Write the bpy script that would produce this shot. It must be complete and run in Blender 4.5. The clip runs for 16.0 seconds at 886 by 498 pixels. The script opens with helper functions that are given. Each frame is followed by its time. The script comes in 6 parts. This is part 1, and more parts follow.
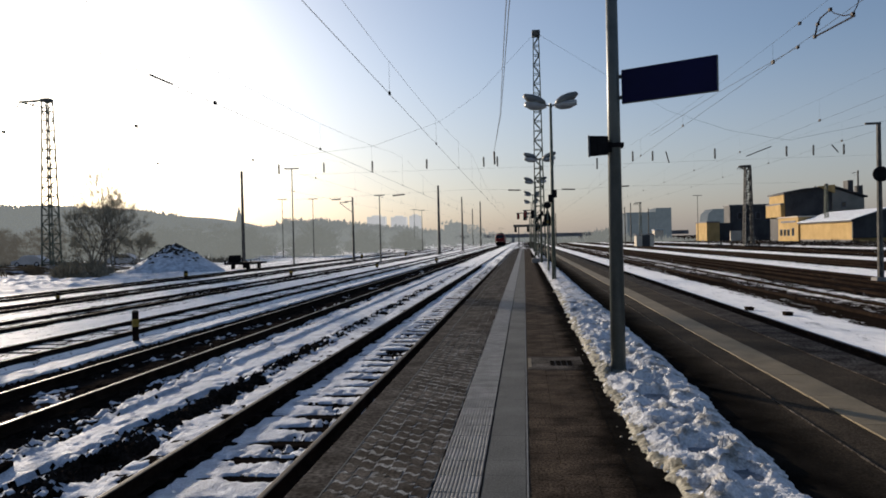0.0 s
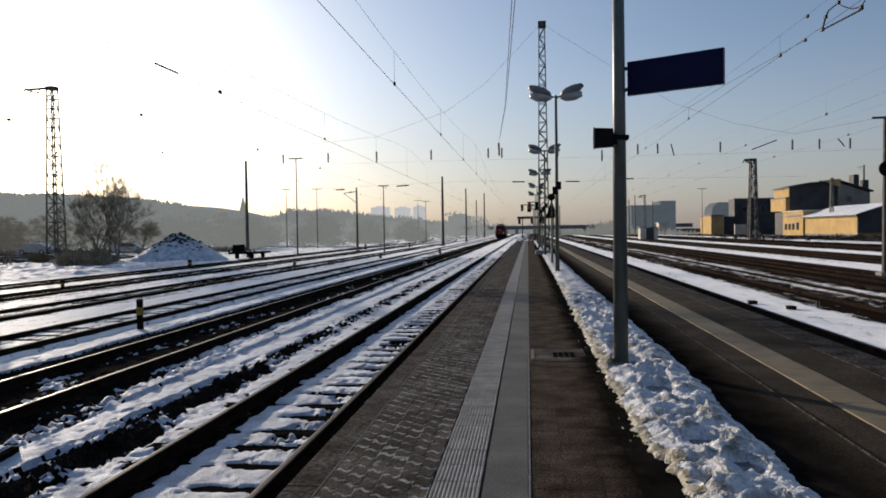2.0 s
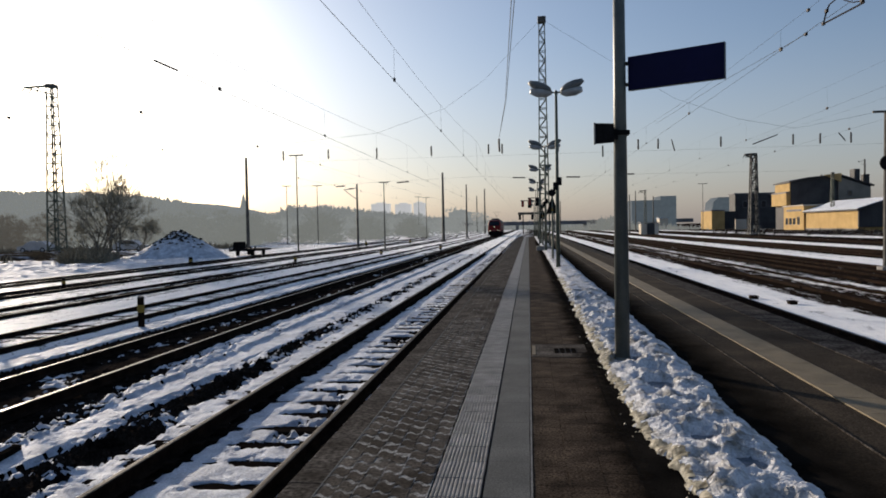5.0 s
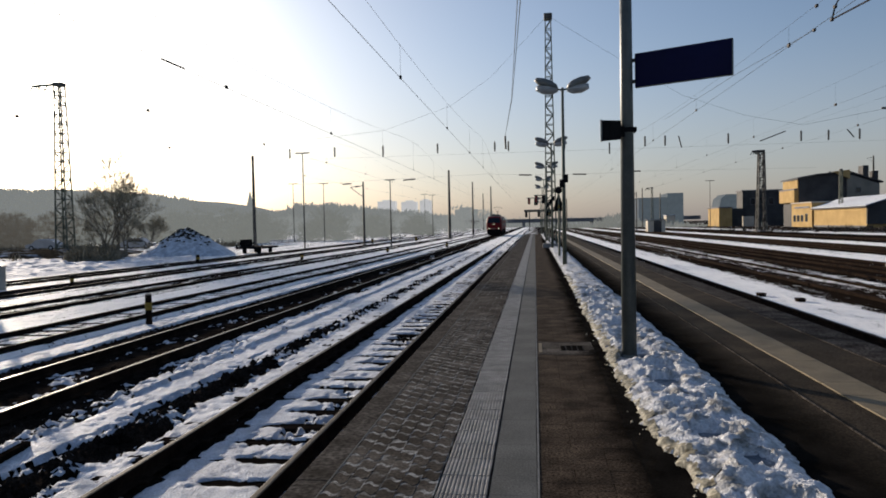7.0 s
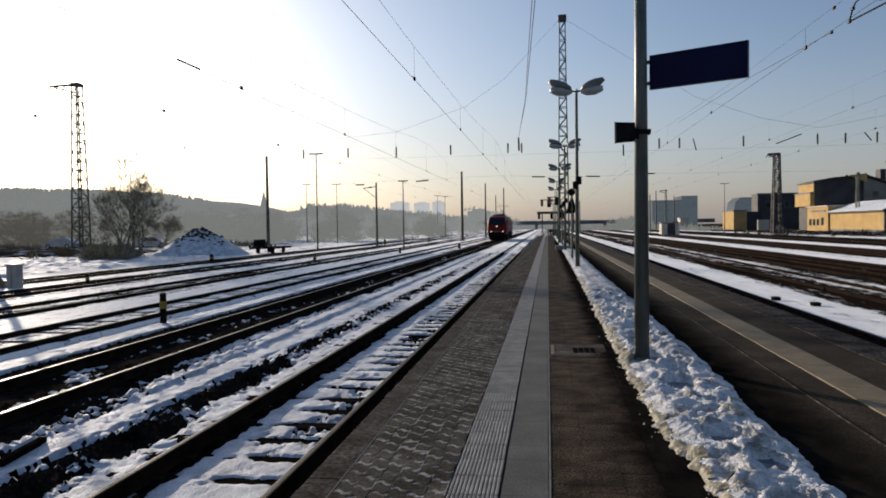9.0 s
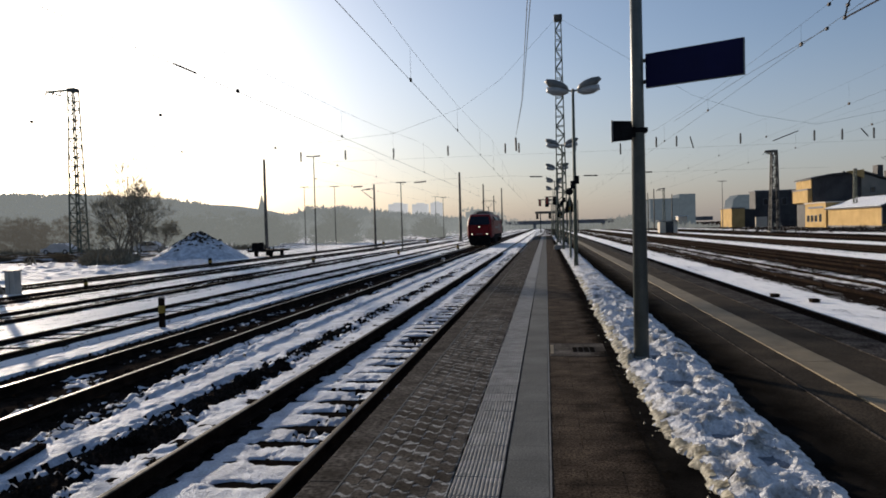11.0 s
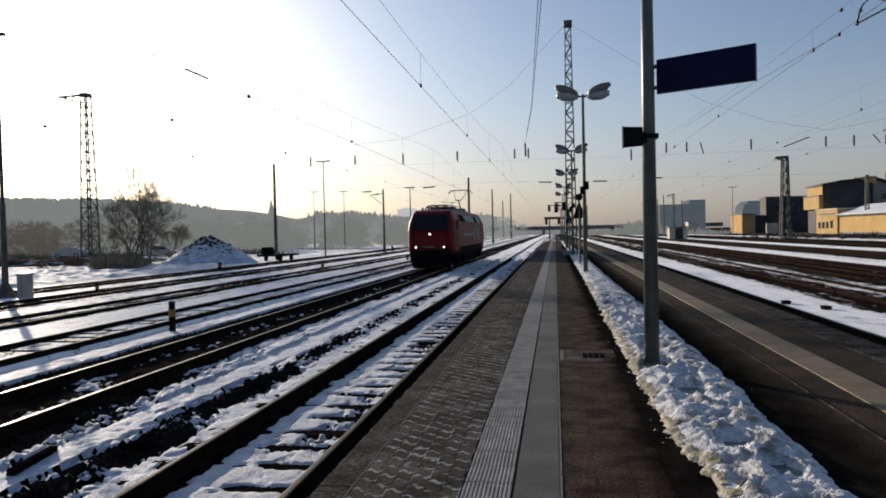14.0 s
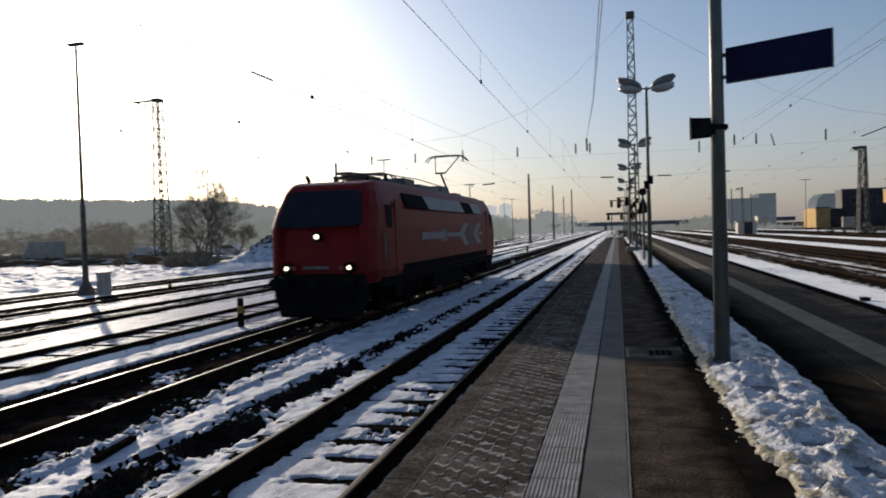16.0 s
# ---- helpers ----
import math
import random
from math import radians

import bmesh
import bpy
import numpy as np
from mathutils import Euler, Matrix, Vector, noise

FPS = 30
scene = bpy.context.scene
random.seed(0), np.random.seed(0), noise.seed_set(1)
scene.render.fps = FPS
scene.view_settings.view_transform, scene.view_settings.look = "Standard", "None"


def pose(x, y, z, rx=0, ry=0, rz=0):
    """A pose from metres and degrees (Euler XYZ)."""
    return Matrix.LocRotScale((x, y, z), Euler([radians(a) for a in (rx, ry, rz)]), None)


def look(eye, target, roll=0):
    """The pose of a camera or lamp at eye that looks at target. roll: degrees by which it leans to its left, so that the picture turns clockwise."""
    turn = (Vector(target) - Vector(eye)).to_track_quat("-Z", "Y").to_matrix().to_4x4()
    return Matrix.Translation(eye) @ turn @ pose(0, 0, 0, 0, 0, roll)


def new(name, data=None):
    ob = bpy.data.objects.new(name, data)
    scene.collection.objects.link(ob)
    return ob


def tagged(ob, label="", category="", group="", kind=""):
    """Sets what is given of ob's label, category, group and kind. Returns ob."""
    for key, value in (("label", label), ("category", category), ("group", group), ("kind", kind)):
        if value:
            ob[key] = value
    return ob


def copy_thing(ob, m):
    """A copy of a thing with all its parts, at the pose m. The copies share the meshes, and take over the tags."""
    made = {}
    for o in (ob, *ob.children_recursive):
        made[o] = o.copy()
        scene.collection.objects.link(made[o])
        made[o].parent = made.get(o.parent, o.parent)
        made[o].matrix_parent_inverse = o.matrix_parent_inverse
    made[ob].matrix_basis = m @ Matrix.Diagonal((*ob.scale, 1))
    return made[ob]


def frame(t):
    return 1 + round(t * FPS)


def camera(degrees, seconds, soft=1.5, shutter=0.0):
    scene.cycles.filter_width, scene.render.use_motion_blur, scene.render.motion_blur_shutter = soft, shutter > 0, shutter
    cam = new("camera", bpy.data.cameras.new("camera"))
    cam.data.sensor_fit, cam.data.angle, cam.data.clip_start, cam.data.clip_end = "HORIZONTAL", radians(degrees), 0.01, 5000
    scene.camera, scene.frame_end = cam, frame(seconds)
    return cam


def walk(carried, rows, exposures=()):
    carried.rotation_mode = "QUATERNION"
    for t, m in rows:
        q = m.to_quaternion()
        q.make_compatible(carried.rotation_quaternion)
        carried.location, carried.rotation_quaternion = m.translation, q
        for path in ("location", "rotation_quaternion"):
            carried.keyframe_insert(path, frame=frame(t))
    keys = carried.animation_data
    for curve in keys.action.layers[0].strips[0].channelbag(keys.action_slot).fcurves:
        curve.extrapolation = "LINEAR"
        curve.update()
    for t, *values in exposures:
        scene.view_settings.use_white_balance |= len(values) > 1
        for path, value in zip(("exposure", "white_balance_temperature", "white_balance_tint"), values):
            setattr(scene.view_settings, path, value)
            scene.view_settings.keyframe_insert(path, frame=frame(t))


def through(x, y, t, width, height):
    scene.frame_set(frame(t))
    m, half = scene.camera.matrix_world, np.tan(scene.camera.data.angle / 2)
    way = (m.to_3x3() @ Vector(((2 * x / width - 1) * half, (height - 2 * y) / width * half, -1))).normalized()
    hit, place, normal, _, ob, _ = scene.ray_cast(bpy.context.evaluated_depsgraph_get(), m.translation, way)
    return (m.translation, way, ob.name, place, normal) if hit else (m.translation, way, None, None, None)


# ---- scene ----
cam = camera(65.0, 16.0, soft=1.75, shutter=0.5)
PATH = [
    (0.0, pose(0.012, 0.012, 1.519, 89.26, 1.30, 6.65)),
    (0.5, pose(0.012, 0.011, 1.521, 89.13, 1.04, 6.92)),
    (1.0, pose(0.013, 0.010, 1.519, 88.96, 0.51, 6.98)),
    (1.5, pose(0.012, 0.005, 1.517, 88.71, 0.92, 6.84)),
    (2.0, pose(0.009, -0.002, 1.517, 88.54, 0.82, 6.95)),
    (2.5, pose(0.011, 0.007, 1.518, 88.49, 0.66, 6.74)),
    (3.0, pose(0.012, 0.013, 1.520, 88.37, 0.56, 6.54)),
    (3.5, pose(0.010, 0.010, 1.521, 88.33, 0.81, 6.37)),
    (4.0, pose(0.006, 0.006, 1.520, 88.42, 0.87, 6.58)),
    (6.5, pose(0.005, 0.012, 1.518, 87.85, 1.21, 7.40)),
    (7.0, pose(0.004, 0.008, 1.519, 88.03, 1.15, 7.51)),
    (7.5, pose(0.000, -0.002, 1.515, 88.04, 1.36, 7.65)),
    (8.0, pose(-0.001, -0.008, 1.515, 88.02, 1.00, 7.76)),
    (8.5, pose(0.001, -0.005, 1.513, 88.12, 1.14, 8.24)),
    (9.0, pose(0.001, -0.008, 1.515, 88.16, 0.77, 8.54)),
    (11.5, pose(0.005, 0.005, 1.513, 88.26, 1.54, 8.39)),
    (12.0, pose(-0.002, -0.004, 1.510, 88.46, 1.20, 8.60)),
    (12.5, pose(-0.004, -0.003, 1.514, 88.61, 1.21, 8.74)),
    (13.0, pose(-0.008, -0.004, 1.513, 88.69, 1.11, 8.86)),
    (13.5, pose(-0.007, -0.005, 1.511, 88.71, 0.87, 8.99)),
    (14.0, pose(-0.009, -0.006, 1.515, 88.68, 1.25, 9.13)),
    (14.5, pose(-0.011, -0.004, 1.514, 88.68, 1.00, 9.72)),
    (15.0, pose(-0.013, -0.011, 1.515, 88.67, 1.20, 10.64)),
    (15.5, pose(-0.023, -0.015, 1.512, 88.74, 1.08, 11.64)),
    (16.0, pose(-0.035, -0.020, 1.503, 88.58, 1.74, 14.06)),
]
walk(cam, PATH)

# ---- light: low winter sun ahead on the left, clear hazy sky ----
SUN_AZ, SUN_EL = -43.1, 11.9
world = bpy.data.worlds.new("world")
scene.world = world
world.use_nodes = True
wn, wl = world.node_tree.nodes, world.node_tree.links
sky = wn.new("ShaderNodeTexSky")
sky.sky_type = "NISHITA"
sky.sun_disc = False
sky.sun_elevation = radians(SUN_EL)
sky.sun_rotation = radians(SUN_AZ)
sky.air_density, sky.dust_density, sky.ozone_density = 1.0, 2.3, 3.6
wn["Background"].inputs[1].default_value = 0.14
tone = wn.new("ShaderNodeHueSaturation")
tone.inputs["Saturation"].default_value = 0.86
tint = wn.new("ShaderNodeMix")
tint.data_type, tint.blend_type = "RGBA", "MULTIPLY"
tint.inputs["Factor"].default_value = 1.0
tint.inputs["B"].default_value = (0.985, 0.975, 1.0, 1)
wl.new(sky.outputs[0], tone.inputs["Color"])
wl.new(tone.outputs[0], tint.inputs["A"])
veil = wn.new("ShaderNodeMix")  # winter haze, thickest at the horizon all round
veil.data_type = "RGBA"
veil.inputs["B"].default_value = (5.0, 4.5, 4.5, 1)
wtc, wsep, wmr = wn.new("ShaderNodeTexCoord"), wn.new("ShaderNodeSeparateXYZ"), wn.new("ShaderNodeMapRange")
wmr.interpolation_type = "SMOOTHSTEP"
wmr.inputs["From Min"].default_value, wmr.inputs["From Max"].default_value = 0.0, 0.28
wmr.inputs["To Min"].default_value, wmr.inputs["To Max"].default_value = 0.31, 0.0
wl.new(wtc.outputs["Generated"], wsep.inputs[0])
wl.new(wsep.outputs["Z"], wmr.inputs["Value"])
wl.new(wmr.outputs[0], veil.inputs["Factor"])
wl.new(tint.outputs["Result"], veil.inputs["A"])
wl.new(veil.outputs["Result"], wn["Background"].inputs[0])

sun = new("sun", bpy.data.lights.new("sun", "SUN"))
sun.data.energy, sun.data.angle, sun.data.color = 5.0, radians(0.6), (1.0, 0.85, 0.69)
_az, _el = radians(SUN_AZ), radians(SUN_EL)
sun.matrix_world = look((math.sin(_az) * math.cos(_el) * 100, math.cos(_az) * math.cos(_el) * 100, math.sin(_el) * 100), (0, 0, 0))
scene.view_settings.exposure = 0.0


# ---- materials ----
def mat(name, c1, c2, scale=3.0, fine=60.0, rough=0.8, metal=0.0, bump=0.25, depth=0.01, spec=0.3, rnd=0.0, stretch=(1, 1, 1), grain=0.35, lo=0.35, hi=0.68, world=False):
    m = bpy.data.materials.new(name)
    m.use_nodes = True
    n, l = m.node_tree.nodes, m.node_tree.links
    b = n["Principled BSDF"]
    tc, mp = n.new("ShaderNodeTexCoord"), n.new("ShaderNodeMapping")
    mp.inputs["Scale"].default_value = stretch
    l.new(n.new("ShaderNodeNewGeometry").outputs["Position"] if world else tc.outputs["Object"], mp.inputs["Vector"])
    na, nb = n.new("ShaderNodeTexNoise"), n.new("ShaderNodeTexNoise")
    na.inputs["Scale"].default_value, na.inputs["Detail"].default_value = scale, 4
    nb.inputs["Scale"].default_value, nb.inputs["Detail"].default_value = fine, 3
    l.new(mp.outputs[0], na.inputs["Vector"])
    l.new(mp.outputs[0], nb.inputs["Vector"])
    r = n.new("ShaderNodeValToRGB")
    r.color_ramp.elements[0].position, r.color_ramp.elements[1].position = lo, hi
    r.color_ramp.elements[0].color, r.color_ramp.elements[1].color = (*c1, 1), (*c2, 1)
    l.new(na.outputs["Fac"], r.inputs["Fac"])
    v = n.new("ShaderNodeMapRange")
    v.inputs["From Min"].default_value, v.inputs["From Max"].default_value = 0.3, 0.7
    v.inputs["To Min"].default_value, v.inputs["To Max"].default_value = 1 - grain, 1 + grain
    l.new(nb.outputs["Fac"], v.inputs["Value"])
    mix = n.new("ShaderNodeMix")
    mix.data_type, mix.blend_type = "RGBA", "MULTIPLY"
    mix.inputs["Factor"].default_value = 1
    l.new(r.outputs[0], mix.inputs["A"])
    out = v.outputs[0]
    if rnd:
        oi, ma, mu = n.new("ShaderNodeObjectInfo"), n.new("ShaderNodeMapRange"), n.new("ShaderNodeMath")
        ma.inputs["To Min"].default_value, ma.inputs["To Max"].default_value = 1 - rnd, 1 + rnd
        mu.operation = "MULTIPLY"
        l.new(oi.outputs["Random"], ma.inputs["Value"])
        l.new(ma.outputs[0], mu.inputs[0])
        l.new(out, mu.inputs[1])
        out = mu.outputs[0]
    l.new(out, mix.inputs["B"])
    l.new(mix.outputs["Result"], b.inputs["Base Color"])
    b.inputs["Roughness"].default_value, b.inputs["Metallic"].default_value = rough, metal
    b.inputs["Specular IOR Level"].default_value = spec
    bp = n.new("ShaderNodeBump")
    bp.inputs["Strength"].default_value, bp.inputs["Distance"].default_value = bump, depth
    l.new(nb.outputs["Fac"], bp.inputs["Height"])
    l.new(bp.outputs[0], b.inputs["Normal"])
    return m


def glow(name, colour, strength):
    m = bpy.data.materials.new(name)
    m.use_nodes = True
    b = m.node_tree.nodes["Principled BSDF"]
    b.inputs["Base Color"].default_value = (0.8, 0.8, 0.75, 1)
    b.inputs["Emission Color"].default_value, b.inputs["Emission Strength"].default_value = (*colour, 1), strength
    return m


SNOW = mat("snow", (0.32, 0.365, 0.44), (0.64, 0.69, 0.765), 2.6, 46, 0.65, 0, 0.7, 0.03, 0.2, grain=0.3)
_sheen = SNOW.node_tree.nodes["Principled BSDF"].inputs
_sheen["Sheen Weight"].default_value, _sheen["Sheen Roughness"].default_value = 0.4, 0.6
SNOW_PATCHY = mat("patchy_verge_snow", (0.05, 0.042, 0.03), (0.34, 0.38, 0.44), 0.45, 4, 0.9, 0, 0.8, 0.05, 0.0, grain=0.5, lo=0.54, hi=0.66)
SNOW_DIRTY = mat("trodden_snow", (0.24, 0.23, 0.205), (0.62, 0.63, 0.65), 5.0, 40, 0.65, 0, 0.9, 0.025, 0.12, grain=0.2, lo=0.32, hi=0.52)
SLUSH = mat("dirty_slush", (0.09, 0.072, 0.035), (0.42, 0.38, 0.27), 22.0, 60, 0.5, 0, 0.6, 0.01, 0.4, grain=0.25)
BALLAST = mat("ballast_stone", (0.009, 0.0075, 0.0065), (0.030, 0.024, 0.020), 2.5, 28, 1.0, 0, 1.0, 0.04, 0.0, grain=0.6)
RAIL = mat("rusty_rail", (0.010, 0.007, 0.0055), (0.028, 0.018, 0.0125), 4, 60, 0.95, 0.0, 0.3, 0.004, 0.02)
RAIL_TOP = mat("polished_rail_head", (0.085, 0.077, 0.066), (0.13, 0.118, 0.10), 3, 90, 0.5, 1.0, 0.08, 0.001, 0.5, grain=0.1)
RAIL_DULL = mat("dull_rail_head", (0.032, 0.026, 0.021), (0.06, 0.05, 0.04), 3, 90, 0.7, 0.2, 0.1, 0.001, 0.15, grain=0.2)
SLEEPER = mat("tarred_wood_sleeper", (0.006, 0.005, 0.0045), (0.019, 0.015, 0.012), 6, 40, 1.0, 0, 0.6, 0.01, 0.0, rnd=0.25, stretch=(0.3, 3, 3))
FROST_JOINT = mat("salt_frosted_joint", (0.05, 0.047, 0.042), (0.27, 0.27, 0.258), 9, 60, 0.85, 0, 0.5, 0.005, 0.05, grain=0.7, lo=0.38, hi=0.58)
JOINT = mat("dark_joint_sand", (0.025, 0.023, 0.02), (0.06, 0.055, 0.05), 6, 80, 0.95, 0, 0.4, 0.005, 0.1)
PAVER_GREY = mat("salt_bleached_paver", (0.026, 0.021, 0.017), (0.125, 0.110, 0.095), 2.6, 45, 0.85, 0, 0.8, 0.005, 0.03, rnd=0.2, grain=0.8, lo=0.42, hi=0.8, world=True)
PAVER_BROWN = mat("brown_concrete_paver", (0.025, 0.018, 0.013), (0.078, 0.057, 0.040), 3, 60, 0.9, 0, 0.7, 0.004, 0.02, rnd=0.10, grain=0.9, world=True)
SLAB_LIGHT = mat("pale_concrete_slab", (0.080, 0.082, 0.079), (0.118, 0.120, 0.115), 2, 80, 0.85, 0, 0.3, 0.002, 0.1, rnd=0.04, grain=0.35, world=True)
SLAB_RIB = mat("ribbed_tactile_slab", (0.11, 0.11, 0.107), (0.18, 0.18, 0.175), 7, 120, 0.7, 0, 0.3, 0.002, 0.3, rnd=0.12, grain=0.35, world=True)
SLAB_EDGE = mat("platform_edge_concrete", (0.020, 0.017, 0.015), (0.085, 0.076, 0.068), 3.5, 28, 0.9, 0, 0.7, 0.005, 0.02, rnd=0.08, grain=0.9, lo=0.34, hi=0.72, world=True)
SLAB_BEIGE = mat("beige_tactile_slab", (0.13, 0.102, 0.06), (0.20, 0.158, 0.095), 3, 100, 0.75, 0, 0.3, 0.003, 0.3, rnd=0.06, grain=0.25, world=True)
ASPHALT = mat("worn_asphalt", (0.022, 0.017, 0.012), (0.058, 0.044, 0.030), 1.2, 70, 0.9, 0, 0.6, 0.004, 0.05, grain=0.7)
ASPHALT_WET = mat("damp_asphalt", (0.006, 0.0055, 0.005), (0.015, 0.013, 0.011), 3, 130, 1.0, 0, 0.3, 0.002, 0.0, grain=0.3)
GREEN_STEEL = mat("green_grey_painted_steel", (0.065, 0.076, 0.073), (0.10, 0.112, 0.106), 3, 60, 0.45, 0.2, 0.15, 0.002, 0.4, grain=0.12)
DARK_STEEL = mat("weathered_steel", (0.05, 0.05, 0.048), (0.11, 0.105, 0.095), 3, 50, 0.65, 0.3, 0.2, 0.003, 0.3)
MAST_PAINT = mat("green_mast_paint", (0.07, 0.085, 0.07), (0.15, 0.16, 0.12), 3, 50, 0.6, 0.1, 0.2, 0.003, 0.3)
CONCRETE = mat("mast_concrete", (0.20, 0.19, 0.18), (0.30, 0.29, 0.27), 2, 50, 0.85, 0, 0.2, 0.004, 0.2)
WIRE = mat("copper_wire", (0.06, 0.06, 0.055), (0.12, 0.12, 0.11), 3, 30, 0.5, 0.5, 0.05, 0.001, 0.3)
INSUL = mat("brown_insulator", (0.015, 0.011, 0.010), (0.03, 0.022, 0.02), 8, 40, 0.6, 0, 0.05, 0.001, 0.15)
BLACK = mat("black_plastic", (0.006, 0.006, 0.007), (0.012, 0.012, 0.013), 5, 60, 0.7, 0, 0.1, 0.001, 0.06)
SIGN_BLUE = mat("dark_blue_enamel", (0.002, 0.003, 0.030), (0.003, 0.004, 0.04), 2, 30, 0.5, 0, 0.03, 0.001, 0.12, grain=0.08)
LAMP_GREY = mat("lamp_housing_grey", (0.10, 0.108, 0.105), (0.16, 0.168, 0.163), 4, 60, 0.5, 0.1, 0.1, 0.001, 0.4, grain=0.1)
LAMP_LENS = mat("frosted_lamp_cover", (0.25, 0.26, 0.26), (0.34, 0.35, 0.35), 4, 60, 0.3, 0, 0.05, 0.001, 0.5, grain=0.05)
LOCO_RED = mat("traffic_red_paint", (0.125, 0.009, 0.010), (0.18, 0.012, 0.013), 1.2, 45, 0.45, 0, 0.06, 0.002, 0.10, grain=0.12)
LOCO_DARK = mat("sooty_underframe", (0.005, 0.005, 0.006), (0.012, 0.011, 0.011), 3, 40, 0.95, 0.0, 0.3, 0.005, 0.04)
LOCO_GREY = mat("roof_grey_paint", (0.09, 0.09, 0.09), (0.16, 0.16, 0.155), 2, 40, 0.6, 0.1, 0.1, 0.002, 0.4)
LOCO_MARK = mat("pale_marking_film", (0.12, 0.12, 0.145), (0.18, 0.18, 0.205), 3, 40, 0.5, 0, 0.03, 0.001, 0.4, grain=0.08)
LOCO_MARK_DARK = mat("dark_marking_film", (0.02, 0.02, 0.045), (0.035, 0.035, 0.06), 3, 40, 0.5, 0, 0.03, 0.001, 0.4)
LOCO_GLASS = mat("tinted_cab_glass", (0.010, 0.014, 0.022), (0.016, 0.02, 0.03), 2, 20, 0.3, 0, 0.0, 0.001, 0.10, grain=0.05)
HEADLIGHT = glow("headlight_glow", (1.0, 0.84, 0.58), 2.4)
TAIL_GLASS = mat("red_lens", (0.12, 0.01, 0.01), (0.18, 0.02, 0.02), 6, 40, 0.2, 0, 0.02, 0.001, 0.5)
YELLOW = mat("yellow_post_paint", (0.20, 0.13, 0.02), (0.30, 0.20, 0.03), 5, 50, 0.6, 0, 0.15, 0.002, 0.3)
STUCCO = mat("ochre_plaster", (0.40, 0.27, 0.11), (0.50, 0.34, 0.145), 0.4, 8, 0.9, 0, 0.2, 0.01, 0.2, grain=0.12)
STUCCO_PALE = mat("pale_plaster", (0.50, 0.44, 0.36), (0.62, 0.56, 0.46), 0.4, 8, 0.9, 0, 0.2, 0.01, 0.2, grain=0.12)
# dark cladding; also holds the shade of fronts turned from the sun
CLADDING_SHADE = mat("dark_cladding_and_shade", (0.035, 0.034, 0.036), (0.062, 0.06, 0.062), 0.3, 6, 0.7, 0, 0.2, 0.02, 0.3)
GREIGE = mat("greige_render", (0.20, 0.185, 0.16), (0.27, 0.25, 0.215), 0.4, 8, 0.9, 0, 0.2, 0.01, 0.1, grain=0.15)
CLADDING_MID = mat("grey_cladding", (0.12, 0.12, 0.13), (0.18, 0.18, 0.19), 0.3, 6, 0.75, 0, 0.2, 0.02, 0.3)
GLASS_DARK = mat("dark_window_glass", (0.015, 0.018, 0.022), (0.03, 0.034, 0.04), 1, 10, 0.1, 0, 0, 0.001, 0.5)
BARK = mat("winter_bark", (0.12, 0.11, 0.09), (0.20, 0.185, 0.155), 6, 40, 0.9, 0, 0.3, 0.01, 0.15)


def frosted(name, c1, c2, scale, through):
    """Thin rimed twigs that let the low sun shine through."""
    m = mat(name, c1, c2, scale, 3.0, 1.0, 0, 0.0, 0.01, 0.0, grain=0.2)
    n, l = m.node_tree.nodes, m.node_tree.links
    b = n["Principled BSDF"]
    tr, mx = n.new("ShaderNodeBsdfTranslucent"), n.new("ShaderNodeMixShader")
    l.new(b.inputs["Base Color"].links[0].from_socket, tr.inputs["Color"])
    mx.inputs[0].default_value = through
    l.new(b.outputs[0], mx.inputs[1])
    l.new(tr.outputs[0], mx.inputs[2])
    l.new(mx.outputs[0], n["Material Output"].inputs["Surface"])
    return m


TWIGS_RIME = frosted("rimed_tree_twigs", (0.30, 0.285, 0.23), (0.42, 0.40, 0.33), 0.6, 0.5)


def damp_shade_edge(name, dry, wet):
    """Damp asphalt with shade blackened in, drying out raggedly between two lines."""
    m = mat(name, (0.006, 0.0055, 0.005), (0.016, 0.014, 0.012), 3, 90, 1.0, 0, 0.3, 0.002, 0.0, grain=0.5)
    n, l = m.node_tree.nodes, m.node_tree.links
    geo, sep, noise = n.new("ShaderNodeNewGeometry"), n.new("ShaderNodeSeparateXYZ"), n.new("ShaderNodeTexNoise")
    noise.inputs["Scale"].default_value, noise.inputs["Detail"].default_value, noise.inputs["Roughness"].default_value = 2.2, 10, 0.75
    l.new(geo.outputs["Position"], sep.inputs[0])
    l.new(geo.outputs["Position"], noise.inputs["Vector"])
    wide, add, cut = n.new("ShaderNodeMapRange"), n.new("ShaderNodeMath"), n.new("ShaderNodeMapRange")
    wide.inputs["To Min"].default_value, wide.inputs["To Max"].default_value = -0.28, 0.28
    l.new(noise.outputs["Fac"], wide.inputs["Value"])
    l.new(sep.outputs["X"], add.inputs[0])
    l.new(wide.outputs[0], add.inputs[1])
    cut.inputs["From Min"].default_value, cut.inputs["From Max"].default_value = dry, wet
    l.new(add.outputs[0], cut.inputs["Value"])
    clear, mx = n.new("ShaderNodeBsdfTransparent"), n.new("ShaderNodeMixShader")
    l.new(cut.outputs[0], mx.inputs[0])
    l.new(clear.outputs[0], mx.inputs[1])
    l.new(n["Principled BSDF"].outputs[0], mx.inputs[2])
    l.new(mx.outputs[0], n["Material Output"].inputs["Surface"])
    return m


DAMP_SHADE_EDGE = damp_shade_edge("damp_shaded_asphalt", 0.50, 0.72)
DAMP_SHADE_FAR_EDGE = damp_shade_edge("damp_shaded_asphalt", 2.25, 1.75)


